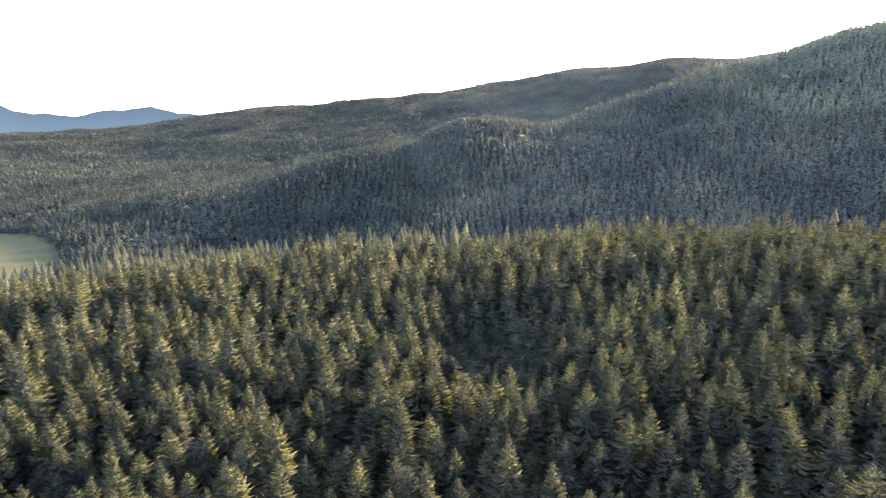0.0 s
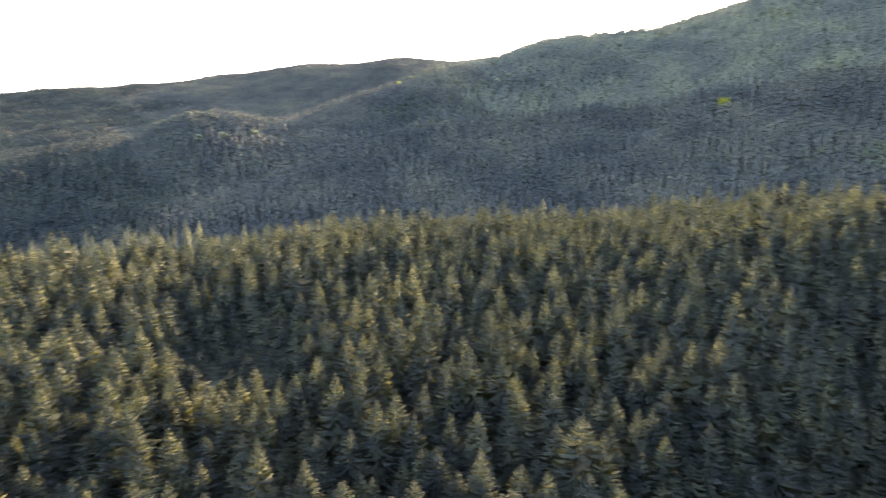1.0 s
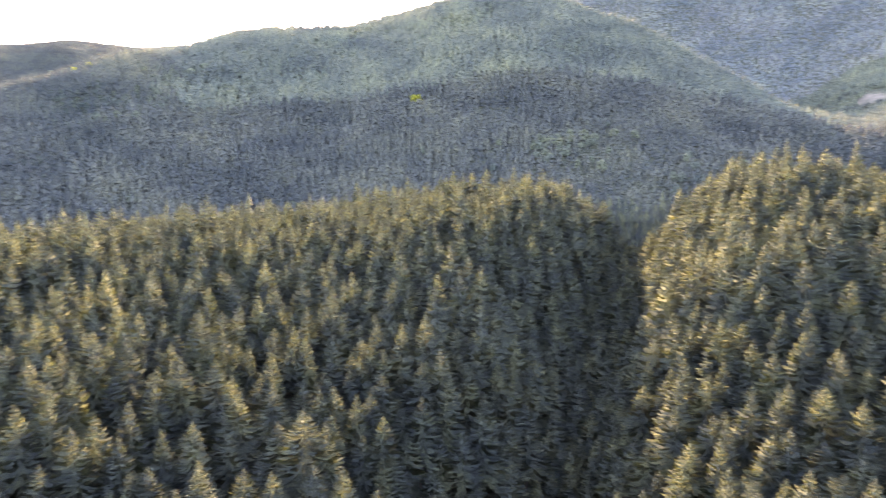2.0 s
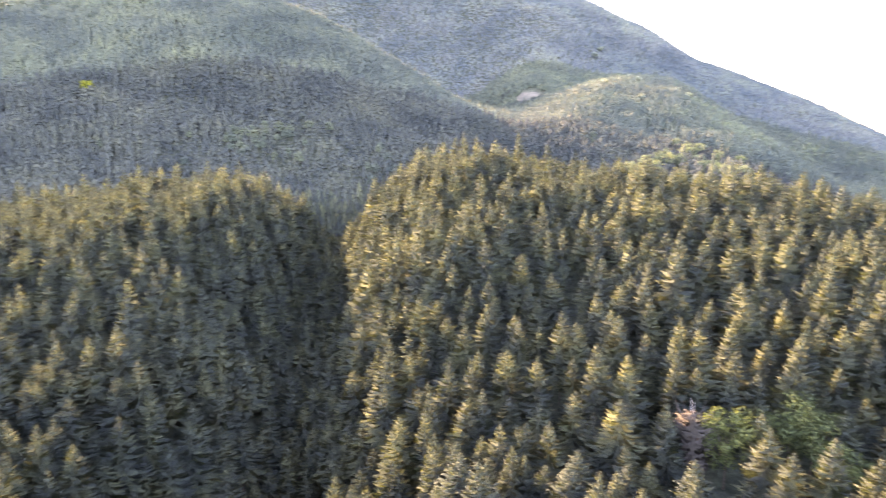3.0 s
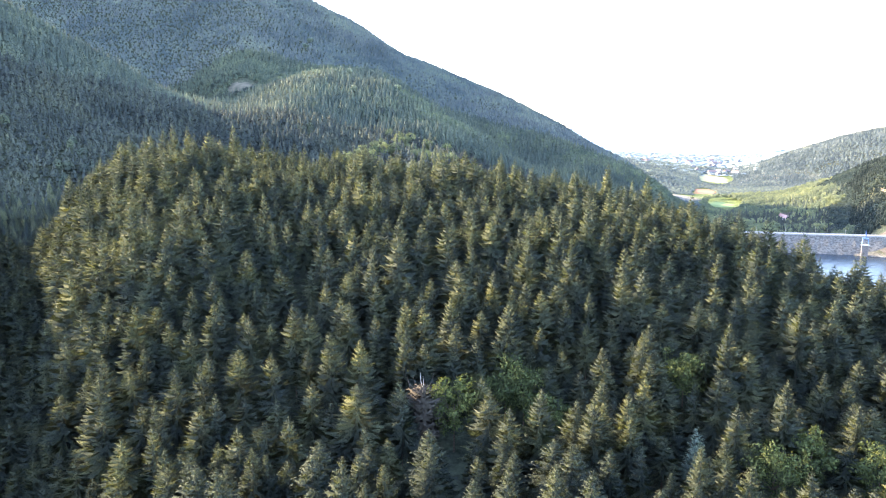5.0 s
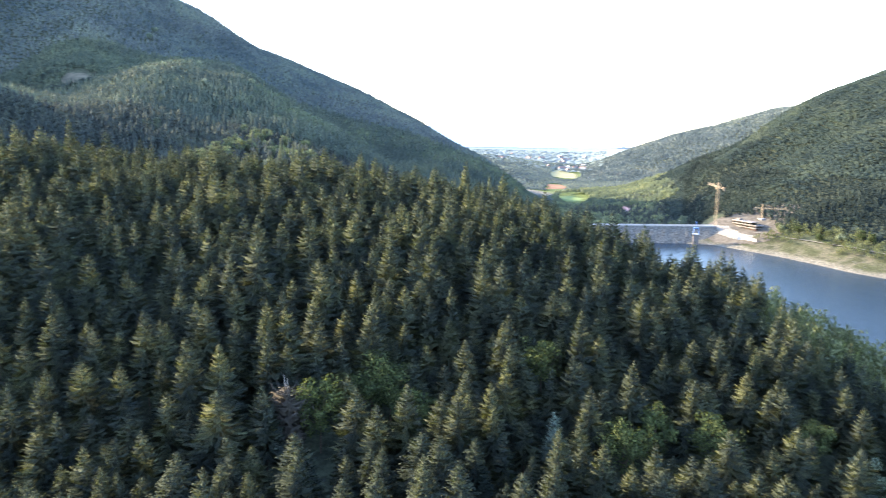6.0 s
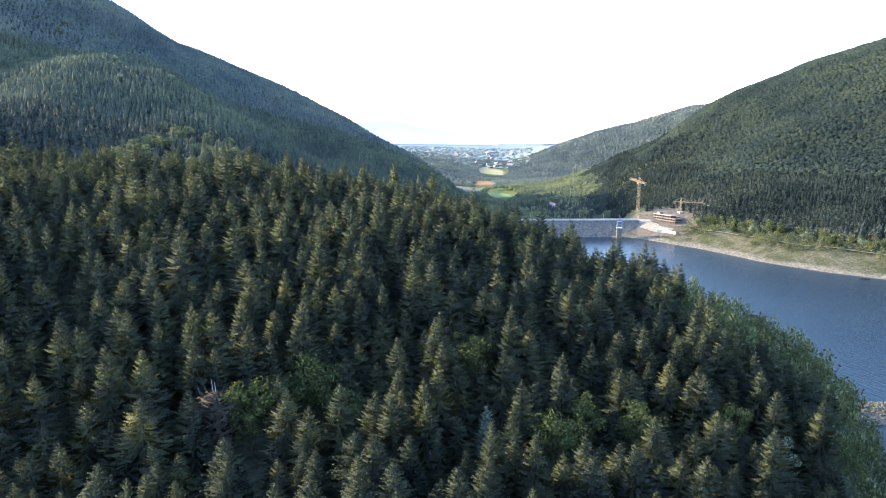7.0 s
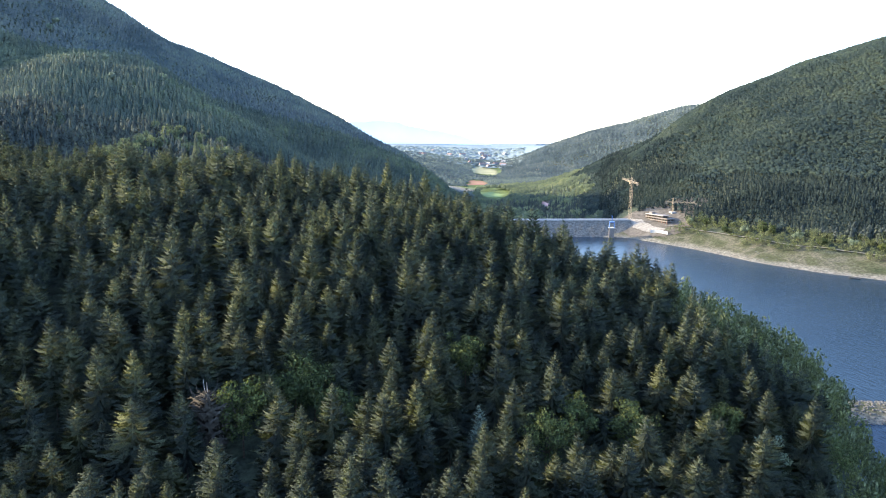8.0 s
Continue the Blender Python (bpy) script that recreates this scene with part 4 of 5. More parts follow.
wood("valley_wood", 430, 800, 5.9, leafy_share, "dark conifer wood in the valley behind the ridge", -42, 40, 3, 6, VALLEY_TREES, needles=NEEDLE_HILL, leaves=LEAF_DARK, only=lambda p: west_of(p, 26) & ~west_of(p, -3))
wood("valley_wood", 430, 800, 5.9, leafy_share, "conifer wood under the mountain behind the ridge", 10, 150, 3, 6, VALLEY_TREES, needles=NEEDLE_HILL, leaves=LEAF_DARK, only=lambda p: ~west_of(p, 26))
wood("hill_wood", 800, 1250, 5.0, leafy_share, "conifer wood on the low western hills, shade put into its dark colour", -42, 8, 1, 5, HILL_TREES, needles=NEEDLE_WEST_SHADE, leaves=LEAF_FAR, only=lambda p: west_of(p, -3))
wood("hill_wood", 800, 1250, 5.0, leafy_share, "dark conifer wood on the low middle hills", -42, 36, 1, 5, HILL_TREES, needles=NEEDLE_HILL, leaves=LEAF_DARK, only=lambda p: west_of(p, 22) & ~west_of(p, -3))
wood("hill_wood", 800, 1250, 5.0, leafy_share, "conifer wood on the steep near mountain", 6, 77, 1, 5, HILL_TREES, up=0.4, leaves=LEAF_DARK, only=lambda p: ~west_of(p, 22))
wood("hill_wood", 800, 1250, 5.0, leafy_share, "conifer wood on the mountain spur", 77, 112, 1, 5, HILL_TREES, up=0.4)
def on_valley_floor(p):
    """The valley's broadleaved wood, up to an uneven edge against the hill's conifers."""
    az, r = polar(p)
    return az + 2.2 * wave(p[:, 0], p[:, 1], 70, 41) + 1.0 * wave(p[:, 0], p[:, 1], 25, 42) + (p[:, 2] - 15) * 0.03 < 121.5


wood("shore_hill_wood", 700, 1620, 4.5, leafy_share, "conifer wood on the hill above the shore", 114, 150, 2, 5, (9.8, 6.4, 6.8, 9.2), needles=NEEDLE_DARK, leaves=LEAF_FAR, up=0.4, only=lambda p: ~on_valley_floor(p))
wood("valley_wood", 925, 1240, 6.2, lambda az, r, z: np.full(len(az), 0.5), "conifer wood on the valley floor below the dam", 112, 127, 2, 5, (14, 6.6, 11, 9.0), needles=NEEDLE_HILL, leaves=LEAF_VALLEY_LIT, only=on_valley_floor)
wood("valley_wood", 1240, 1620, 7.0, lambda az, r, z: np.full(len(az), 0.66), "conifer wood further down the valley", 112, 127, 1, 5, (13, 6.6, 11, 8.5), leaves=LEAF_VALLEY_LIT, only=on_valley_floor)
wood("mountain_wood", 1250, 2450, 6.8, leafy_share, "conifer wood on the western end of the far ridge, shade put into its dark colour", -42, 10, 1, 4, MOUNTAIN_TREES, far=True, back=40, needles=NEEDLE_WEST_SHADE, leaves=LEAF_FAR, only=lambda p: west_of(p, -1))
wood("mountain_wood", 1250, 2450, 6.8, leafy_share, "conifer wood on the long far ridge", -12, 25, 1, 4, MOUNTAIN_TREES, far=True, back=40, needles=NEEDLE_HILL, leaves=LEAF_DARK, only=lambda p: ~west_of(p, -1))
wood("mountain_wood", 1250, 2450, 5.3, leafy_share, "conifer wood on the high mountain side", 25, 112, 1, 4, MOUNTAIN_TREES, far=True, back=40, up=0.6, needles=NEEDLE_MOUNTAIN_HAZE, leaves=LEAF_MOUNTAIN_HAZE)
wood("distant_wood", 1620, 2750, 8.6, leafy_share, "conifer wood on the distant hill", 104, 131, 1, 4, (8.5, 7.4, 6.0, 8.6), far=True, back=0, needles=NEEDLE_HAZE, leaves=LEAF_MOUNTAIN_HAZE)


# --- single trees that stand out on the further hills
for k, (az, el, h, s, mat, text) in enumerate(STANDOUT):
    leafy_tree("broadleaf_tree", 50 + k, *STANDOUT_AT[k], h, s, mat, text, *((0.5, "", 1300) if mat is LEAF_LIGHT else (0.9, "", 700)))


# ================= reservoir and dam =================
def dam():
    a, b = Vector((*DAM_A, 0)), Vector((*DAM_B, 0))
    along = (b - a).normalized()
    out = Vector((along.y, -along.x, 0))
    if out.dot(a) < 0:
        out = -out
    a = a - along * 40
    b = b + along * 12
    L = (b - a).length
    root = new("dam")
    root.matrix_basis = Matrix((( along.x, out.x, 0, a.x), (along.y, out.y, 0, a.y), (0, 0, 1, 0), (0, 0, 0, 1)))
    bm = bmesh.new()
    prof = [(-48, -12), (-5, 16.2), (5, 16.2), (62, -18)]
    n = 60
    g = np.random.default_rng(3)
    rows = []
    for i in range(n + 1):
        u = L * i / n
        row = []
        for (y0, z0), (y1, z1) in zip(prof, prof[1:]):
            k = 8 if y1 - y0 > 20 else 1
            row += [bm.verts.new((u, y0 + (y1 - y0) * j / k + (g.uniform(-.3, .3) if 0 < j else 0), z0 + (z1 - z0) * j / k + (g.uniform(-.35, .35) if 0 < j else 0))) for j in range(k)]
        row.append(bm.verts.new((u, *prof[-1])))
        rows.append(row)
    for p, q in zip(rows, rows[1:]):
        for j in range(len(p) - 1):
            bm.faces.new((p[j], q[j], q[j + 1], p[j + 1]))
    part("embankment", bm, RIPRAP, root, "grey stone-faced embankment slope")
    bm = bmesh.new()
    box(bm, (L, 8.4, 0.5), (L / 2, 0, 16.6))
    part("road", bm, ASPHALT, root, "pale asphalt crest road")
    for y, nm in ((-4.6, "parapet"), (4.6, "parapet")):
        bm = bmesh.new()
        box(bm, (L, 0.5, 1.1), (L / 2, y, 16.8))
        box(bm, (L, 0.75, 0.18), (L / 2, y, 17.44))
        part(nm, bm, CONCRETE_RAW, root, "long pale concrete parapet wall")
    for i in range(int(L // 30)):
        bm = bmesh.new()
        tube(bm, [(0, 0, 0), (0, 0, 6.5), (0, 0.8, 7.2), (0, 1.8, 7.3)], [0.12, 0.08, 0.07, 0.06], 6)
        lamp = part("lamp_post", bm, CONCRETE, root)
        lamp.location = (15 + 30 * i, -4.0, 16.8)
    tagged(root, "long grey embankment dam with a pale crest road", "dam", kind="structure")


dam()


def intake_tower():
    x, y = at(123.1, 838)
    root = new("intake_tower")
    root.matrix_basis = pose(x, y, 0, 0, 0, -30)
    bm = bmesh.new()
    box(bm, (6.0, 6.0, 20), (0, 0, 1.5))
    bmesh.ops.bevel(bm, geom=bm.edges[:], offset=0.35, segments=1, affect="EDGES")
    part("shaft", bm, FRAME_RAW, root, "square pale concrete shaft standing in the water")
    bm = bmesh.new()
    box(bm, (7.4, 7.4, 0.6), (0, 0, 11.8))
    part("platform", bm, CONCRETE, root)
    for sx in (-1, 1):
        for sy in (-1, 1):
            bm = bmesh.new()
            beam(bm, (sx * 3.0, sy * 3.0, 12.1), (sx * 2.4, sy * 2.4, 18.4), 0.5)
            part("post", bm, STEEL_BLUE, root)
    for sy in (-1, 1):
        bm = bmesh.new()
        beam(bm, (-3.0, sy * 2.9, 12.4), (2.4, sy * 2.4, 18.0), 0.4)
        beam(bm, (3.0, sy * 2.9, 12.4), (-2.4, sy * 2.4, 18.0), 0.4)
        part("brace", bm, STEEL_BLUE, root)
    bm = bmesh.new()
    box(bm, (5.8, 5.8, 0.9), (0, 0, 18.7))
    part("hoist_frame", bm, STEEL_BLUE, root)
    for s in (-1, 1):
        bm = bmesh.new()
        beam(bm, (s * 2.4, 0, 18.8), (s * 6.6, 0, 26.0), 0.45)
        part("arm", bm, STEEL_BLUE, root)
    tagged(root, "concrete intake tower with a blue steel hoist, standing in the water", "tower")


intake_tower()


def lattice(bm, a, b, w, bays, bar=0.08):
    """A square lattice mast or jib from a to b."""
    a, b = Vector(a), Vector(b)
    q = (b - a).to_track_quat("Z", "Y")
    c = [q @ Vector((sx * w / 2, sy * w / 2, 0)) for sx, sy in ((-1, -1), (1, -1), (1, 1), (-1, 1))]
    for k in range(4):
        beam(bm, a + c[k], b + c[k], bar * 1.4)
    for i in range(bays):
        lo, up = a.lerp(b, i / bays), a.lerp(b, (i + 1) / bays)
        for k in range(4):
            beam(bm, lo + c[k], up + c[(k + 1) % 4], bar)
            beam(bm, up + c[k], up + c[(k + 1) % 4], bar)


def tower_crane(az, r, base, top, jib_to, back_to, w, label):
    """Jib and counter-jib ends are given as bearing and distance."""
    x, y = at(az, r)
    root = new("tower_crane")
    root.location = (x, y, base)
    h = top - base
    def rel(p):
        px, py = at(*p)
        return Vector((px - x, py - y, 0))
    j, k = rel(jib_to), rel(back_to)
    bm = bmesh.new()
    lattice(bm, (0, 0, 0), (0, 0, h), w, int(h / w / 1.3))
    part("mast", bm, STEEL_YELLOW, root)
    bm = bmesh.new()
    lattice(bm, Vector((0, 0, h)), j + Vector((0, 0, h + 0.6)), w * 0.72, 14)
    part("jib", bm, STEEL_YELLOW, root)
    bm = bmesh.new()
    lattice(bm, Vector((0, 0, h)), k + Vector((0, 0, h)), w * 0.72, 5)
    counter = part("counter_jib", bm, STEEL_YELLOW, root)
    bm = bmesh.new()
    box(bm, (2.4, 1.4, 3.0), k * 0.9 + Vector((0, 0, h - 1.6)), math.atan2(k.y, k.x))
    part("counterweight", bm, RIPRAP, counter, "grey concrete counterweight")
    bm = bmesh.new()
    lattice(bm, (0, 0, h), (0, 0, h + 5), w * 0.6, 3)
    head = part("tower_head", bm, STEEL_YELLOW, root)
    for e in (j * 0.7, k * 0.85):
        bm = bmesh.new()
        beam(bm, (0, 0, h + 5), e + Vector((0, 0, h + 0.8)), 0.14)
        part("tie_bar", bm, STEEL_YELLOW, head)
    bm = bmesh.new()
    d = j.normalized()
    box(bm, (1.8, 1.8, 2.2), Vector((-d.y * 1.6, d.x * 1.6, h - 1.3)))
    part("cab", bm, STEEL_YELLOW, root)
    bm = bmesh.new()
    box(bm, (6, 6, 2.4), (0, 0, -0.6))
    part("foundation", bm, CONCRETE_RAW, root)
    tagged(root, label, "crane")


def gz(az, r):
    return float(ground_at(*at(az, r)))


tower_crane(124.45, 880, gz(124.45, 880) + 0.6, 63, (123.75, 925), (124.95, 858), 2.6, "tall ochre lattice tower crane above the dam's end")
tower_crane(127.65, 900, gz(127.65, 900) + 0.6, 38.5, (129.25, 893), (127.1, 902), 1.5, "small ochre tower crane beside the unfinished building")


def unfinished_building():
    p, q = Vector((*at(125.65, 890), 0)), Vector((*at(127.3, 867), 0))
    d = (q - p).normalized()
    L = (q - p).length
    base = min(gz(125.5, 892), gz(127.4, 866), gz(126.5, 885))
    root = new("unfinished_building")
    root.matrix_basis = Matrix(((d.x, d.y, 0, p.x), (d.y, -d.x, 0, p.y), (0, 0, -1, 0), (0, 0, 0, 1))) @ Matrix.Diagonal((1, 1, -1, 1))
    root.location = (p.x, p.y, base)
    W = -13.0
    if (root.matrix_basis.to_3x3() @ Vector((0, W, 0))).dot(p) < 0:
        W = 13.0
    for i, z in enumerate((3.4, 6.5, 9.6)):
        bm = bmesh.new()
        l = L if i < 2 else L * 0.8
        box(bm, (l, abs(W) + 1.2, 0.55), (l / 2, W / 2, z))
        slab = part("floor_slab", bm, FRAME_RAW, root)
        bm = bmesh.new()
        box(bm, (l, 0.35, 0.8), (l / 2, 0, z + 0.68))
        part("parapet", bm, CONCRETE_RAW if i == 2 else FRAME_RAW, slab)
    n = 9
    for lev, (z0, z1) in enumerate(((-1.5, 3.1), (3.7, 6.2), (6.8, 9.3))):
        for i in range(n):
            for yy in (0.6, W / 2, W - 0.6 if W > 0 else W + 0.6):
                y = yy if W > 0 else -abs(yy)
                if lev == 2 and i > 6:
                    continue
                bm = bmesh.new()
                box(bm, (0.5, 0.5, z1 - z0), (0.6 + (L - 1.2) * i / (n - 1), y, (z0 + z1) / 2))
                part("column", bm, FORMWORK if lev == 0 else FRAME_RAW, root)
    # Back walls in a dark material that stands for shade inside the open floors
    for lev, z in enumerate((4.95, 8.05)):
        bm = bmesh.new()
        box(bm, (L * 0.92, 0.3, 2.5), (L * 0.46, W * 0.55, z))
        part("bay_shade_wall", bm, RIPRAP, root)
    for i in (0, 1):
        bm = bmesh.new()
        box(bm, (0.35, abs(W) * 0.9, 7.6), (0.4 if i == 0 else L * 0.55, W / 2, 5.6))
        part("cross_wall", bm, FRAME_RAW, root)
    bm = bmesh.new()
    box(bm, (5.0, 5.0, 2.2), (L * 0.12, W / 2, 11.0))
    part("stair_head", bm, FRAME_RAW, root)
    tagged(root, "unfinished white concrete building with open floors on red-brown columns", "building")


unfinished_building()


def retaining_wall():
    bm = bmesh.new()
    for i in range(10):
        p, q = at(126.1 + 0.13 * i, 846 - 0.16 * i * i * 0.6), at(126.1 + 0.13 * (i + 1), 846 - 0.16 * (i + 1) ** 2 * 0.6)
        d = Vector((q[0] - p[0], q[1] - p[1], 0))
        box(bm, (d.length * 1.03, 0.6, 5.0), ((p[0] + q[0]) / 2, (p[1] + q[1]) / 2, float(ground_at(*p)) + 1.0), math.atan2(d.y, d.x))
    tagged(part("retaining_wall", bm, CONCRETE), "curved white concrete retaining wall below the building site", "wall", kind="structure")


retaining_wall()


def draped(name, az_r, material, label, category, lift=0.35, kind="structure", step=6.0):
    """A sheet laid on the ground inside an outline of bearing and distance corners."""
    pts = np.array([at(a, r) for a, r in az_r])
    lo, hi2 = pts.min(0), pts.max(0)
    nx, ny = max(3, int((hi2[0] - lo[0]) / step)), max(3, int((hi2[1] - lo[1]) / step))
    xs, ys = np.linspace(lo[0], hi2[0], nx), np.linspace(lo[1], hi2[1], ny)
    gx, gy = np.meshgrid(xs, ys, indexing="ij")
    wx, wy = gx + step * wave(gx, gy, step * 6, 21), gy + step * wave(gx, gy, step * 6, 22)
    inside = np.zeros(gx.shape, bool)
    for k in range(len(pts)):
        (x1, y1), (x2, y2) = pts[k], pts[k - 1]
        if y1 != y2:
            inside ^= ((y1 > wy) != (y2 > wy)) & (wx < (x2 - x1) * (wy - y1) / (y2 - y1) + x1)
    gz_ = ground_at(gx, gy) + lift
    v = np.stack([gx, gy, gz_], -1).reshape(-1, 3)
    t = []
    for i in range(nx - 1):
        for j in range(ny - 1):
            if inside[i:i + 2, j:j + 2].sum() >= 2:
                a = i * ny + j
                t += [(a, a + ny, a + ny + 1), (a, a + ny + 1, a + 1)]
    if not t:
        return None
    t = np.array(t)
    used = np.unique(t)
    back = np.zeros(len(v), int)
    back[used] = np.arange(len(used))
    return tagged(new(name, mesh_from(name, v[used], back[t], material, True)), label, category, kind=kind)


def strip(name, az_r, width, material, label, lift=0.45):
    """A track along a line of bearing and distance points."""
    pts = np.array([at(a, r) for a, r in az_r])
    d = np.r_[0, np.cumsum(np.hypot(*np.diff(pts, axis=0).T))]
    s = np.linspace(0, d[-1], max(4, int(d[-1] / 8)))
    x, y = np.interp(s, d, pts[:, 0]), np.interp(s, d, pts[:, 1])
    tx, ty = np.gradient(x), np.gradient(y)
    ln = np.hypot(tx, ty)
    nx, ny = -ty / ln * width / 2, tx / ln * width / 2
    v = []
    for k in (-1, 0, 1):
        v.append(np.stack([x + k * nx, y + k * ny, ground_at(x, y) + lift], -1))
    v = np.concatenate(v)
    n = len(s)
    t = []
    for k in (0, 1):
        for i in range(n - 1):
            a, b = k * n + i, (k + 1) * n + i
            t += [(a, a + 1, b + 1), (a, b + 1, b)]
    return tagged(new(name, mesh_from(name, v, t, material, True)), label, "road", kind="structure")


draped("building_ground", [(123.4, 868), (124.6, 846), (126.4, 832), (128.2, 838), (129.2, 872), (129.0, 905), (127.2, 925), (125.2, 915), (123.8, 900)], EARTH, "trodden grey-brown earth of the building site", "earthwork", 0.3, step=3.0)
draped("bare_terrace", [(124.1, 874), (125.0, 862), (126.0, 848), (126.9, 846), (127.3, 854), (126.4, 862), (125.3, 884), (124.3, 890)], CONCRETE_NEW, "bare white concrete terrace in front of the building site", "earthwork", 0.6, step=1.2)
draped("bare_slope", [(127.4, 905), (129.2, 900), (130.2, 925), (128.6, 945), (127.0, 935)], EARTH, "bare brown cut bank behind the building site", "earthwork", 1.0, step=2.5)
strip("shore_track", [(127.2, 866), (128.6, 856), (130.2, 836), (131.8, 818), (133.6, 798), (136.0, 778), (139, 766), (143, 757), (148, 748)], 5.0, SAND, "pale gravel track along the reservoir shore")
strip("valley_road", [(118.6, 1120), (117.4, 1240), (116.6, 1420), (115.6, 1600), (115.0, 1800), (114.6, 2100), (113.8, 2500)], 9.0, ASPHALT, "pale road winding down the valley")
draped("meadow", [(-37, 640), (-31.5, 650), (-29.2, 720), (-29.6, 800), (-30.6, 900), (-33, 930), (-38, 900)], GRASS, "dry yellow-green meadow in the valley", "meadow", 0.3)
draped("field", [(111.8, 2080), (113.6, 2050), (113.9, 2200), (112.6, 2400), (111.6, 2380)], STUBBLE, "pale yellow mown field in the valley", "field", 0.5, step=12)
draped("field", [(111.4, 1680), (112.9, 1680), (112.8, 1790), (111.6, 1830)], TURNED, "red-brown turned field in the valley", "field", 0.5, step=9)
draped("field", [(112.8, 1400), (114.3, 1400), (114.2, 1460), (113.2, 1500), (112.6, 1480)], GRASS_GREEN, "bright green field in the valley", "field", 0.5, step=8)
draped("clearing", [(75.2, 1078), (76.4, 1074), (76.9, 1100), (76.5, 1124), (75.8, 1120), (75.5, 1142), (75.0, 1122)], FELLED, "pale felled clearing on the mountain side", "clearing", 0.6, step=5)
# Sheet over the far plain, its pale blue-grey colour standing for haze
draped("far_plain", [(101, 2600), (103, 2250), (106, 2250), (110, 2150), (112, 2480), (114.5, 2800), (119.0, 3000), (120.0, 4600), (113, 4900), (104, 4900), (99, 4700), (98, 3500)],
       plain("hazed_farmland", (0.14, 0.17, 0.18), (0.18, 0.21, 0.215), 0.006, 0.95), "far farmland with the haze painted into its pale colour", "farmland", 1.2, step=45)


def backdrop(name, az0, az1, r, profile, low, colour, strength, label):
    """Mountains on the horizon, far behind everything; haze put into a flat, faintly glowing colour."""
    az = np.linspace(az0, az1, 90)
    top = profile(az)
    v = []
    for a, z in zip(az, top):
        x, y = at(a, r)
        v += [(x, y, low), (x, y, z), (x * 1.02, y * 1.02, low)]
    t = []
    for i in range(len(az) - 1):
        k, n = 3 * i, 3 * i + 3
        t += [(k, k + 1, n + 1), (k, n + 1, n), (k + 1, k + 2, n + 2), (k + 1, n + 2, n + 1)]
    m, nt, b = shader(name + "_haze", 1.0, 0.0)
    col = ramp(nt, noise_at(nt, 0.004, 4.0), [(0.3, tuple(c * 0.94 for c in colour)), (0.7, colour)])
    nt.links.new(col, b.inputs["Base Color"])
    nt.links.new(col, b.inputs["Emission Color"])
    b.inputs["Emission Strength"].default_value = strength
    tagged(new(name, mesh_from(name, v, t, m, False)), label, "mountains", kind="structure")


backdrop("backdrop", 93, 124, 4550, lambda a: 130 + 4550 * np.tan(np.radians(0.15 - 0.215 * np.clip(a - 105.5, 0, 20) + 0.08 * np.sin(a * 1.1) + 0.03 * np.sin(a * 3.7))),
         -40, (0.55, 0.61, 0.63), 0.13, "mountains on the horizon, painted pale blue for haze and faintly glowing")
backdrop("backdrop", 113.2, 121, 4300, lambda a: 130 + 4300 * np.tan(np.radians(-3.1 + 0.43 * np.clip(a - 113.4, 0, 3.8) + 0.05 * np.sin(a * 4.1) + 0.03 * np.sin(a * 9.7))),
         -60, (0.18, 0.225, 0.25), 0.03, "wooded hill closing the far end of the valley, painted haze-blue and faintly glowing")
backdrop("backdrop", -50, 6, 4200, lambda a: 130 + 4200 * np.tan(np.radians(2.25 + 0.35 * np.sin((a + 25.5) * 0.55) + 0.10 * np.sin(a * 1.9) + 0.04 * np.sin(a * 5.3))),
         0, (0.088, 0.120, 0.122), 0.04, "wooded hills on the horizon, painted hazy blue and faintly glowing")


# ================= houses =================
def house(az, r, w, d, h, roof, label, turn):
    x, y = at(az, r)
    root = new("house")
    root.matrix_basis = pose(x, y, gz(az, r), 0, 0, turn)
    bm = bmesh.new()
    box(bm, (w, d, h + 1), (0, 0, h / 2 - 0.5))
    part("wall", bm, WALL_WHITE, root)
    bm = bmesh.new()
    e = 0.5
    pts = [(-w / 2 - e, -d / 2 - e, h - .1), (w / 2 + e, -d / 2 - e, h - .1), (w / 2 + e, d / 2 + e, h - .1), (-w / 2 - e, d / 2 + e, h - .1), (-w / 2 - e, 0, h + d * .42), (w / 2 + e, 0, h + d * .42)]
    v = [bm.verts.new(p) for p in pts]
    for f in ((0, 1, 5, 4), (2, 3, 4, 5), (0, 4, 3), (1, 2, 5), (0, 3, 2, 1)):
        bm.faces.new([v[i] for i in f])
    part("roof", bm, roof, root)
    for s in (-1, 1):
        for i in range(max(2, int(w / 4))):
            bm = bmesh.new()
            box(bm, (1.2, 0.12, 1.5), (-w / 2 + (i + 0.5) * w / max(2, int(w / 4)), s * d / 2 + s * 0.03, h * 0.55))
            part("window", bm, GLASS_DARK, root)
    tagged(root, label, "house", "houses in the valley" if w < 30 else "")


(ra, rb), (rc, rd) = at(117.3, 1262), at(118.5, 1172)
house(117.9, 1216, 78, 8, 3.5, STEEL_RED, "long low building with a rust-red roof below the dam", math.degrees(math.atan2(rd - rb, rc - ra)))
town = np.random.default_rng(12)
for k in range(24):
    r = town.uniform(2350, 3300)
    az = town.uniform(106.5, 113.5) if k > 12 else town.uniform(110.5, 114.5)
    house(az, r, town.uniform(14, 26), town.uniform(9, 14), town.uniform(6, 9), ROOF_TILE if k % 3 else WALL_WHITE, "small white house with a pitched roof in the far valley", town.uniform(0, 180))

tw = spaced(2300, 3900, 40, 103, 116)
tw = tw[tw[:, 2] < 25]
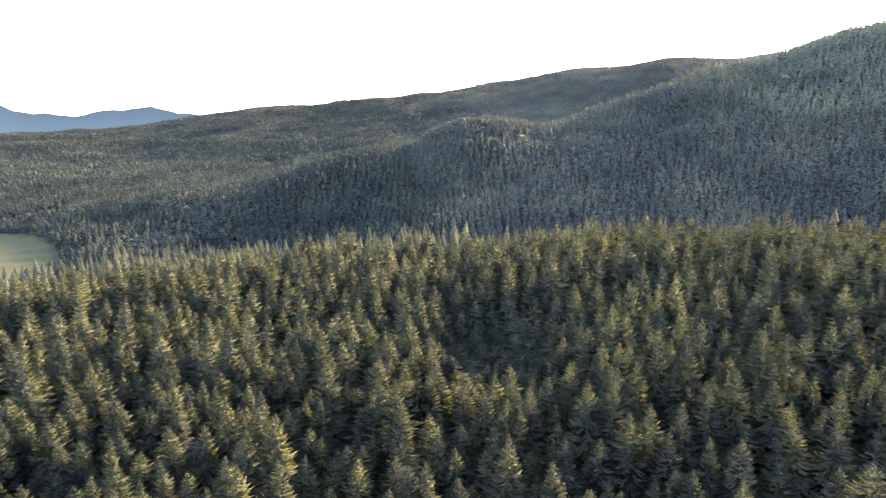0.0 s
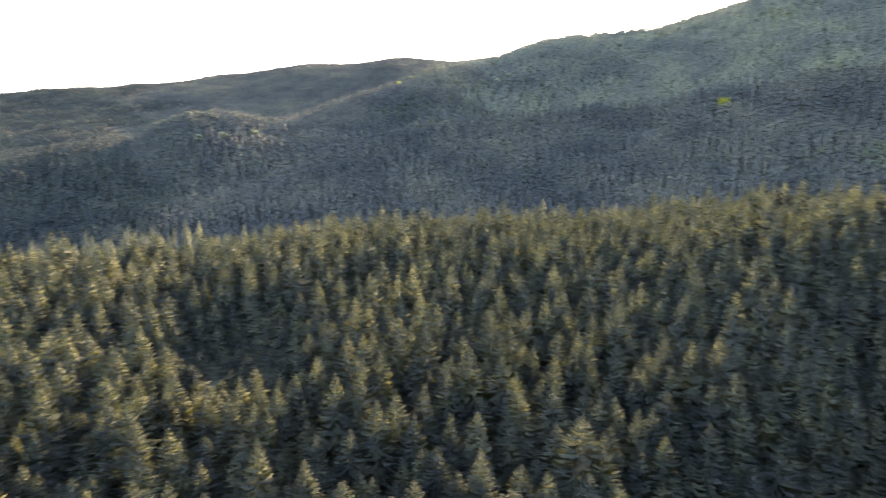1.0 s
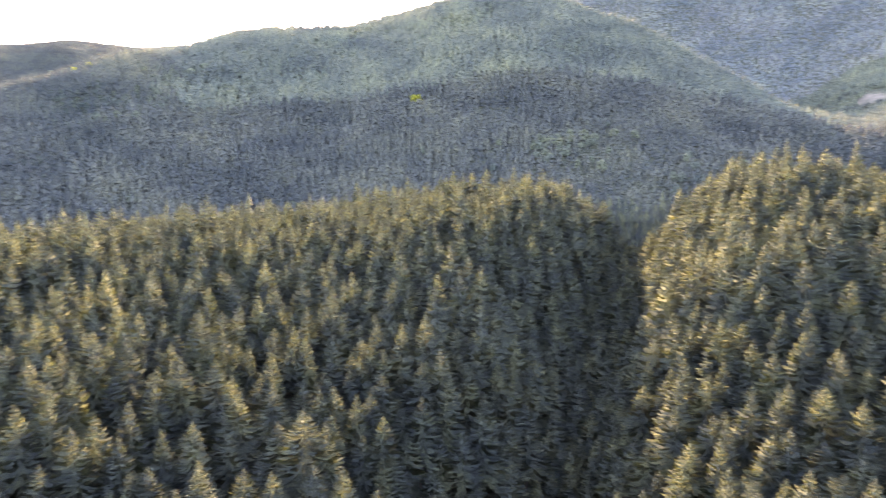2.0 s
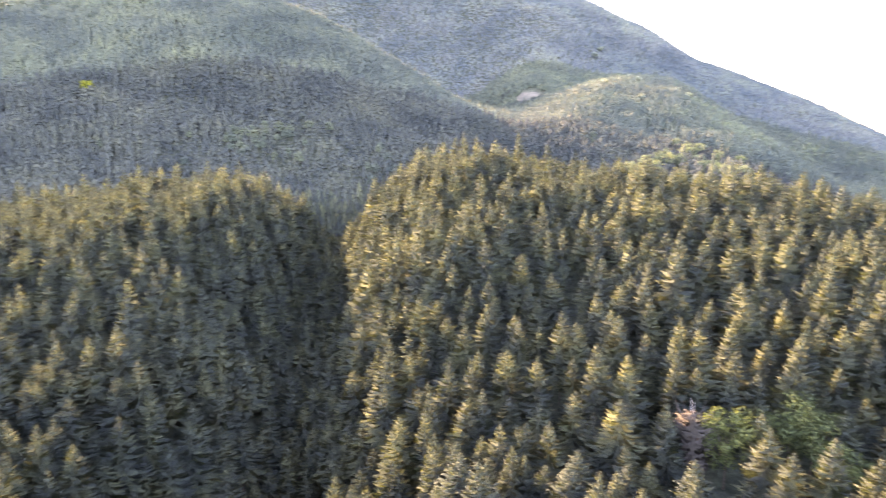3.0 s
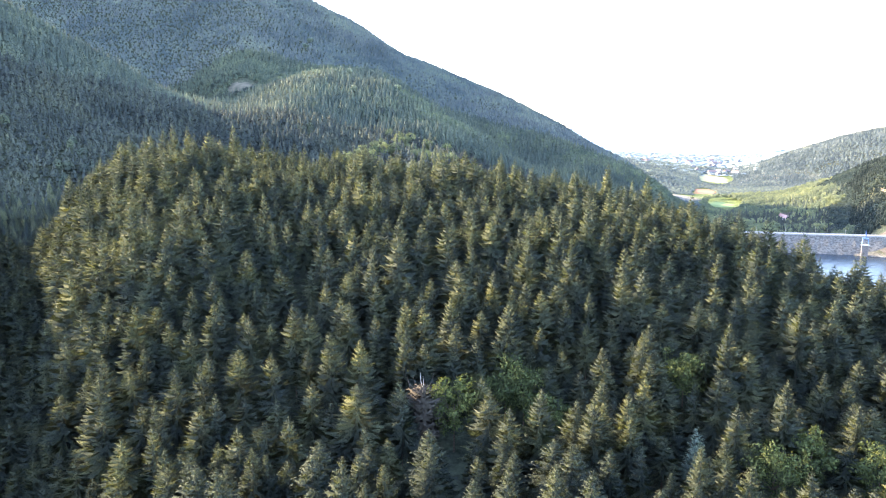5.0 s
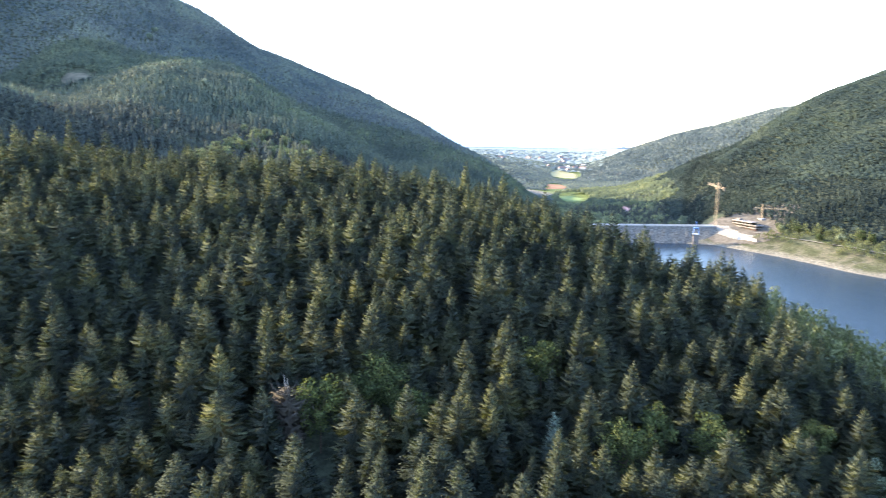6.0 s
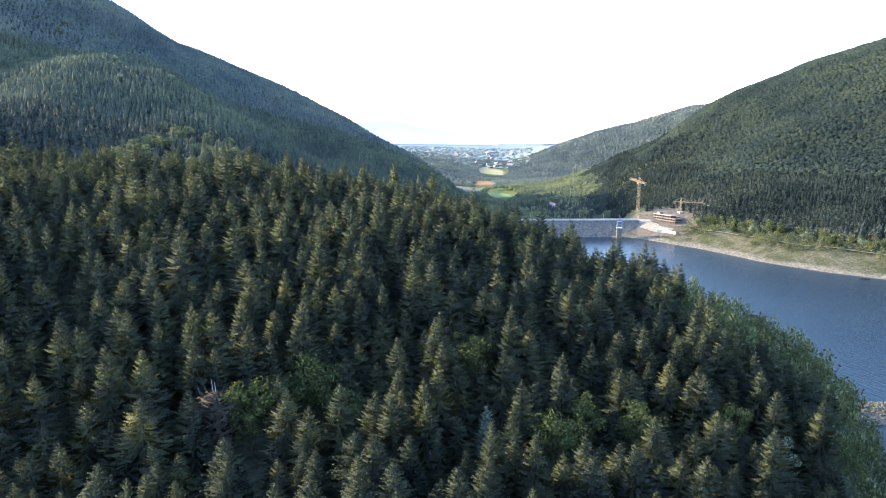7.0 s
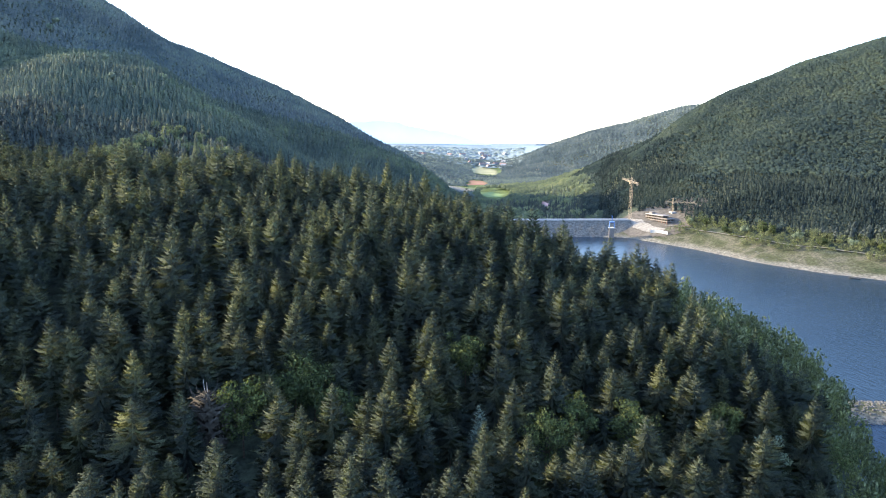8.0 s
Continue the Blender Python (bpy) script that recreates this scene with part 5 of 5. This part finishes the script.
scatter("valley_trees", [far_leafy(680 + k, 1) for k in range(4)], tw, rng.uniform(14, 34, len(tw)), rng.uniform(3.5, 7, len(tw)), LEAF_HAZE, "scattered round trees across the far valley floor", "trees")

# ================= shores =================
sh = spaced(650, 900, 5.5, 126.5, 148)
s_az, s_r = polar(sh)
keep = (sh[:, 2] > 8.6) & (sh[:, 2] < 20) & (wave(sh[:, 0], sh[:, 1], 30, 31) > -0.55 + 0.5 * (sh[:, 2] < 12)) & wooded(np.c_[sh[:, :2], np.full(len(sh), 50.0)])
sh = sh[keep]
scatter("shore_shrubs", [leafy_crown(740 + k, 1.0, 0.44, 100, 0.085, 0.9)[:3] for k in range(4)], sh, rng.uniform(4, 8.5, len(sh)), rng.uniform(3.5, 7.5, len(sh)) * (1 + 0.12 * np.clip(sh[:, 2] - 12, 0, 8)), LEAF_STAND, "grey-green willow shrubs along the far shore track", "shrubs")
for k, (az, r, h, s) in enumerate([(130.2, 850, 11, 1.3), (133.0, 812, 9, 1.5), (134.2, 806, 14, 1.2), (134.9, 800, 13, 1.2), (136.6, 790, 9, 1.8), (138.2, 772, 8, 1.6), (140.2, 772, 9, 1.4),
                                   (142.0, 768, 8, 1.5), (131.6, 822, 8, 1.3), (129.0, 862, 9, 1.2)]):
    x, y = at(az, r)
    leafy_tree("shore_tree", 90 + k, x, y, h, s, LEAF_PALE if k in (4, 6, 9, 1) else LEAF, "pale rounded willow beside the shore track" if k in (4, 6, 9, 1) else "green broadleaved tree beside the shore track", 0.7,
               "trees along the shore track", 700)


def rocks():
    """Broken stones on the bare spit and along the near shore."""
    g = np.random.default_rng(5)
    shapes = []
    for k in range(5):
        bm = bmesh.new()
        bmesh.ops.create_icosphere(bm, subdivisions=1, radius=0.5)
        v = np.array([q.co for q in bm.verts])
        f = np.array([[w.index for w in q.verts] for q in bm.faces])
        bm.free()
        shapes.append((v * g.uniform(0.65, 1.2, (len(v), 1)) * (1, 1, 0.7), f))
    p = spaced(280, 470, 1.5, 137.5, 150)
    z = p[:, 2]
    p = p[(z > -0.5) & (z < 4.6) & (rng.random(len(p)) < 0.75)]
    k = rng.uniform(0.8, 2.5, len(p))
    scatter("shore_stones", shapes, p, k, k * rng.uniform(0.6, 1.0, len(p)), ROCK, "broken grey stones on the bare spit", "stones")
    p = spaced(640, 800, 7, 126, 148)
    p = p[(p[:, 2] > 0.3) & (p[:, 2] < 7) & (wave(p[:, 0], p[:, 1], 25, 33) > 0.1)]
    k = rng.uniform(0.8, 2.6, len(p))
    scatter("shore_stones", shapes, p, k, k * 0.5, ROCK, "pale stones strewn over the drawn-down shore", "stones")


rocks()


def boat():
    """A small open boat drawn up at the water's edge."""
    x, y = at(BOAT_AZ, BOAT_R)
    root = new("boat")
    root.matrix_basis = pose(x, y, 0.0, 0, 0, 40)
    bm = bmesh.new()
    stations = [(-4.0, 0.75, 0.75), (-2.0, 1.05, 0.65), (0.5, 1.15, 0.65), (2.6, 0.85, 0.75), (4.2, 0.06, 1.0)]
    rings = []
    for u, w, top in stations:
        rings.append([bm.verts.new(p) for p in ((u, -w, top), (u, -w * 0.75, 0.0), (u, 0, -0.25), (u, w * 0.75, 0.0), (u, w, top), (u, w * 0.86, top), (u, 0, 0.15), (u, -w * 0.86, top))])
    for p, q in zip(rings, rings[1:]):
        for k in range(8):
            bm.faces.new((p[k], p[(k + 1) % 8], q[(k + 1) % 8], q[k]))
    bm.faces.new(rings[0][::-1])
    bm.faces.new(rings[-1])
    part("hull", bm, DARK_HULL, root)
    for u in (-2.2, 0.8):
        bm = bmesh.new()
        box(bm, (0.4, 1.7, 0.08), (u, 0, 0.5))
        part("bench", bm, BARK_PALE, root)
    tagged(root, "small dark open boat moored at the bare shore", "boat")


DARK_HULL = plain("dark_hull", (0.025, 0.022, 0.02), (0.05, 0.045, 0.04), 2.0, 0.6)
BOAT_AZ, BOAT_R = 140.5, 700.0
boat()
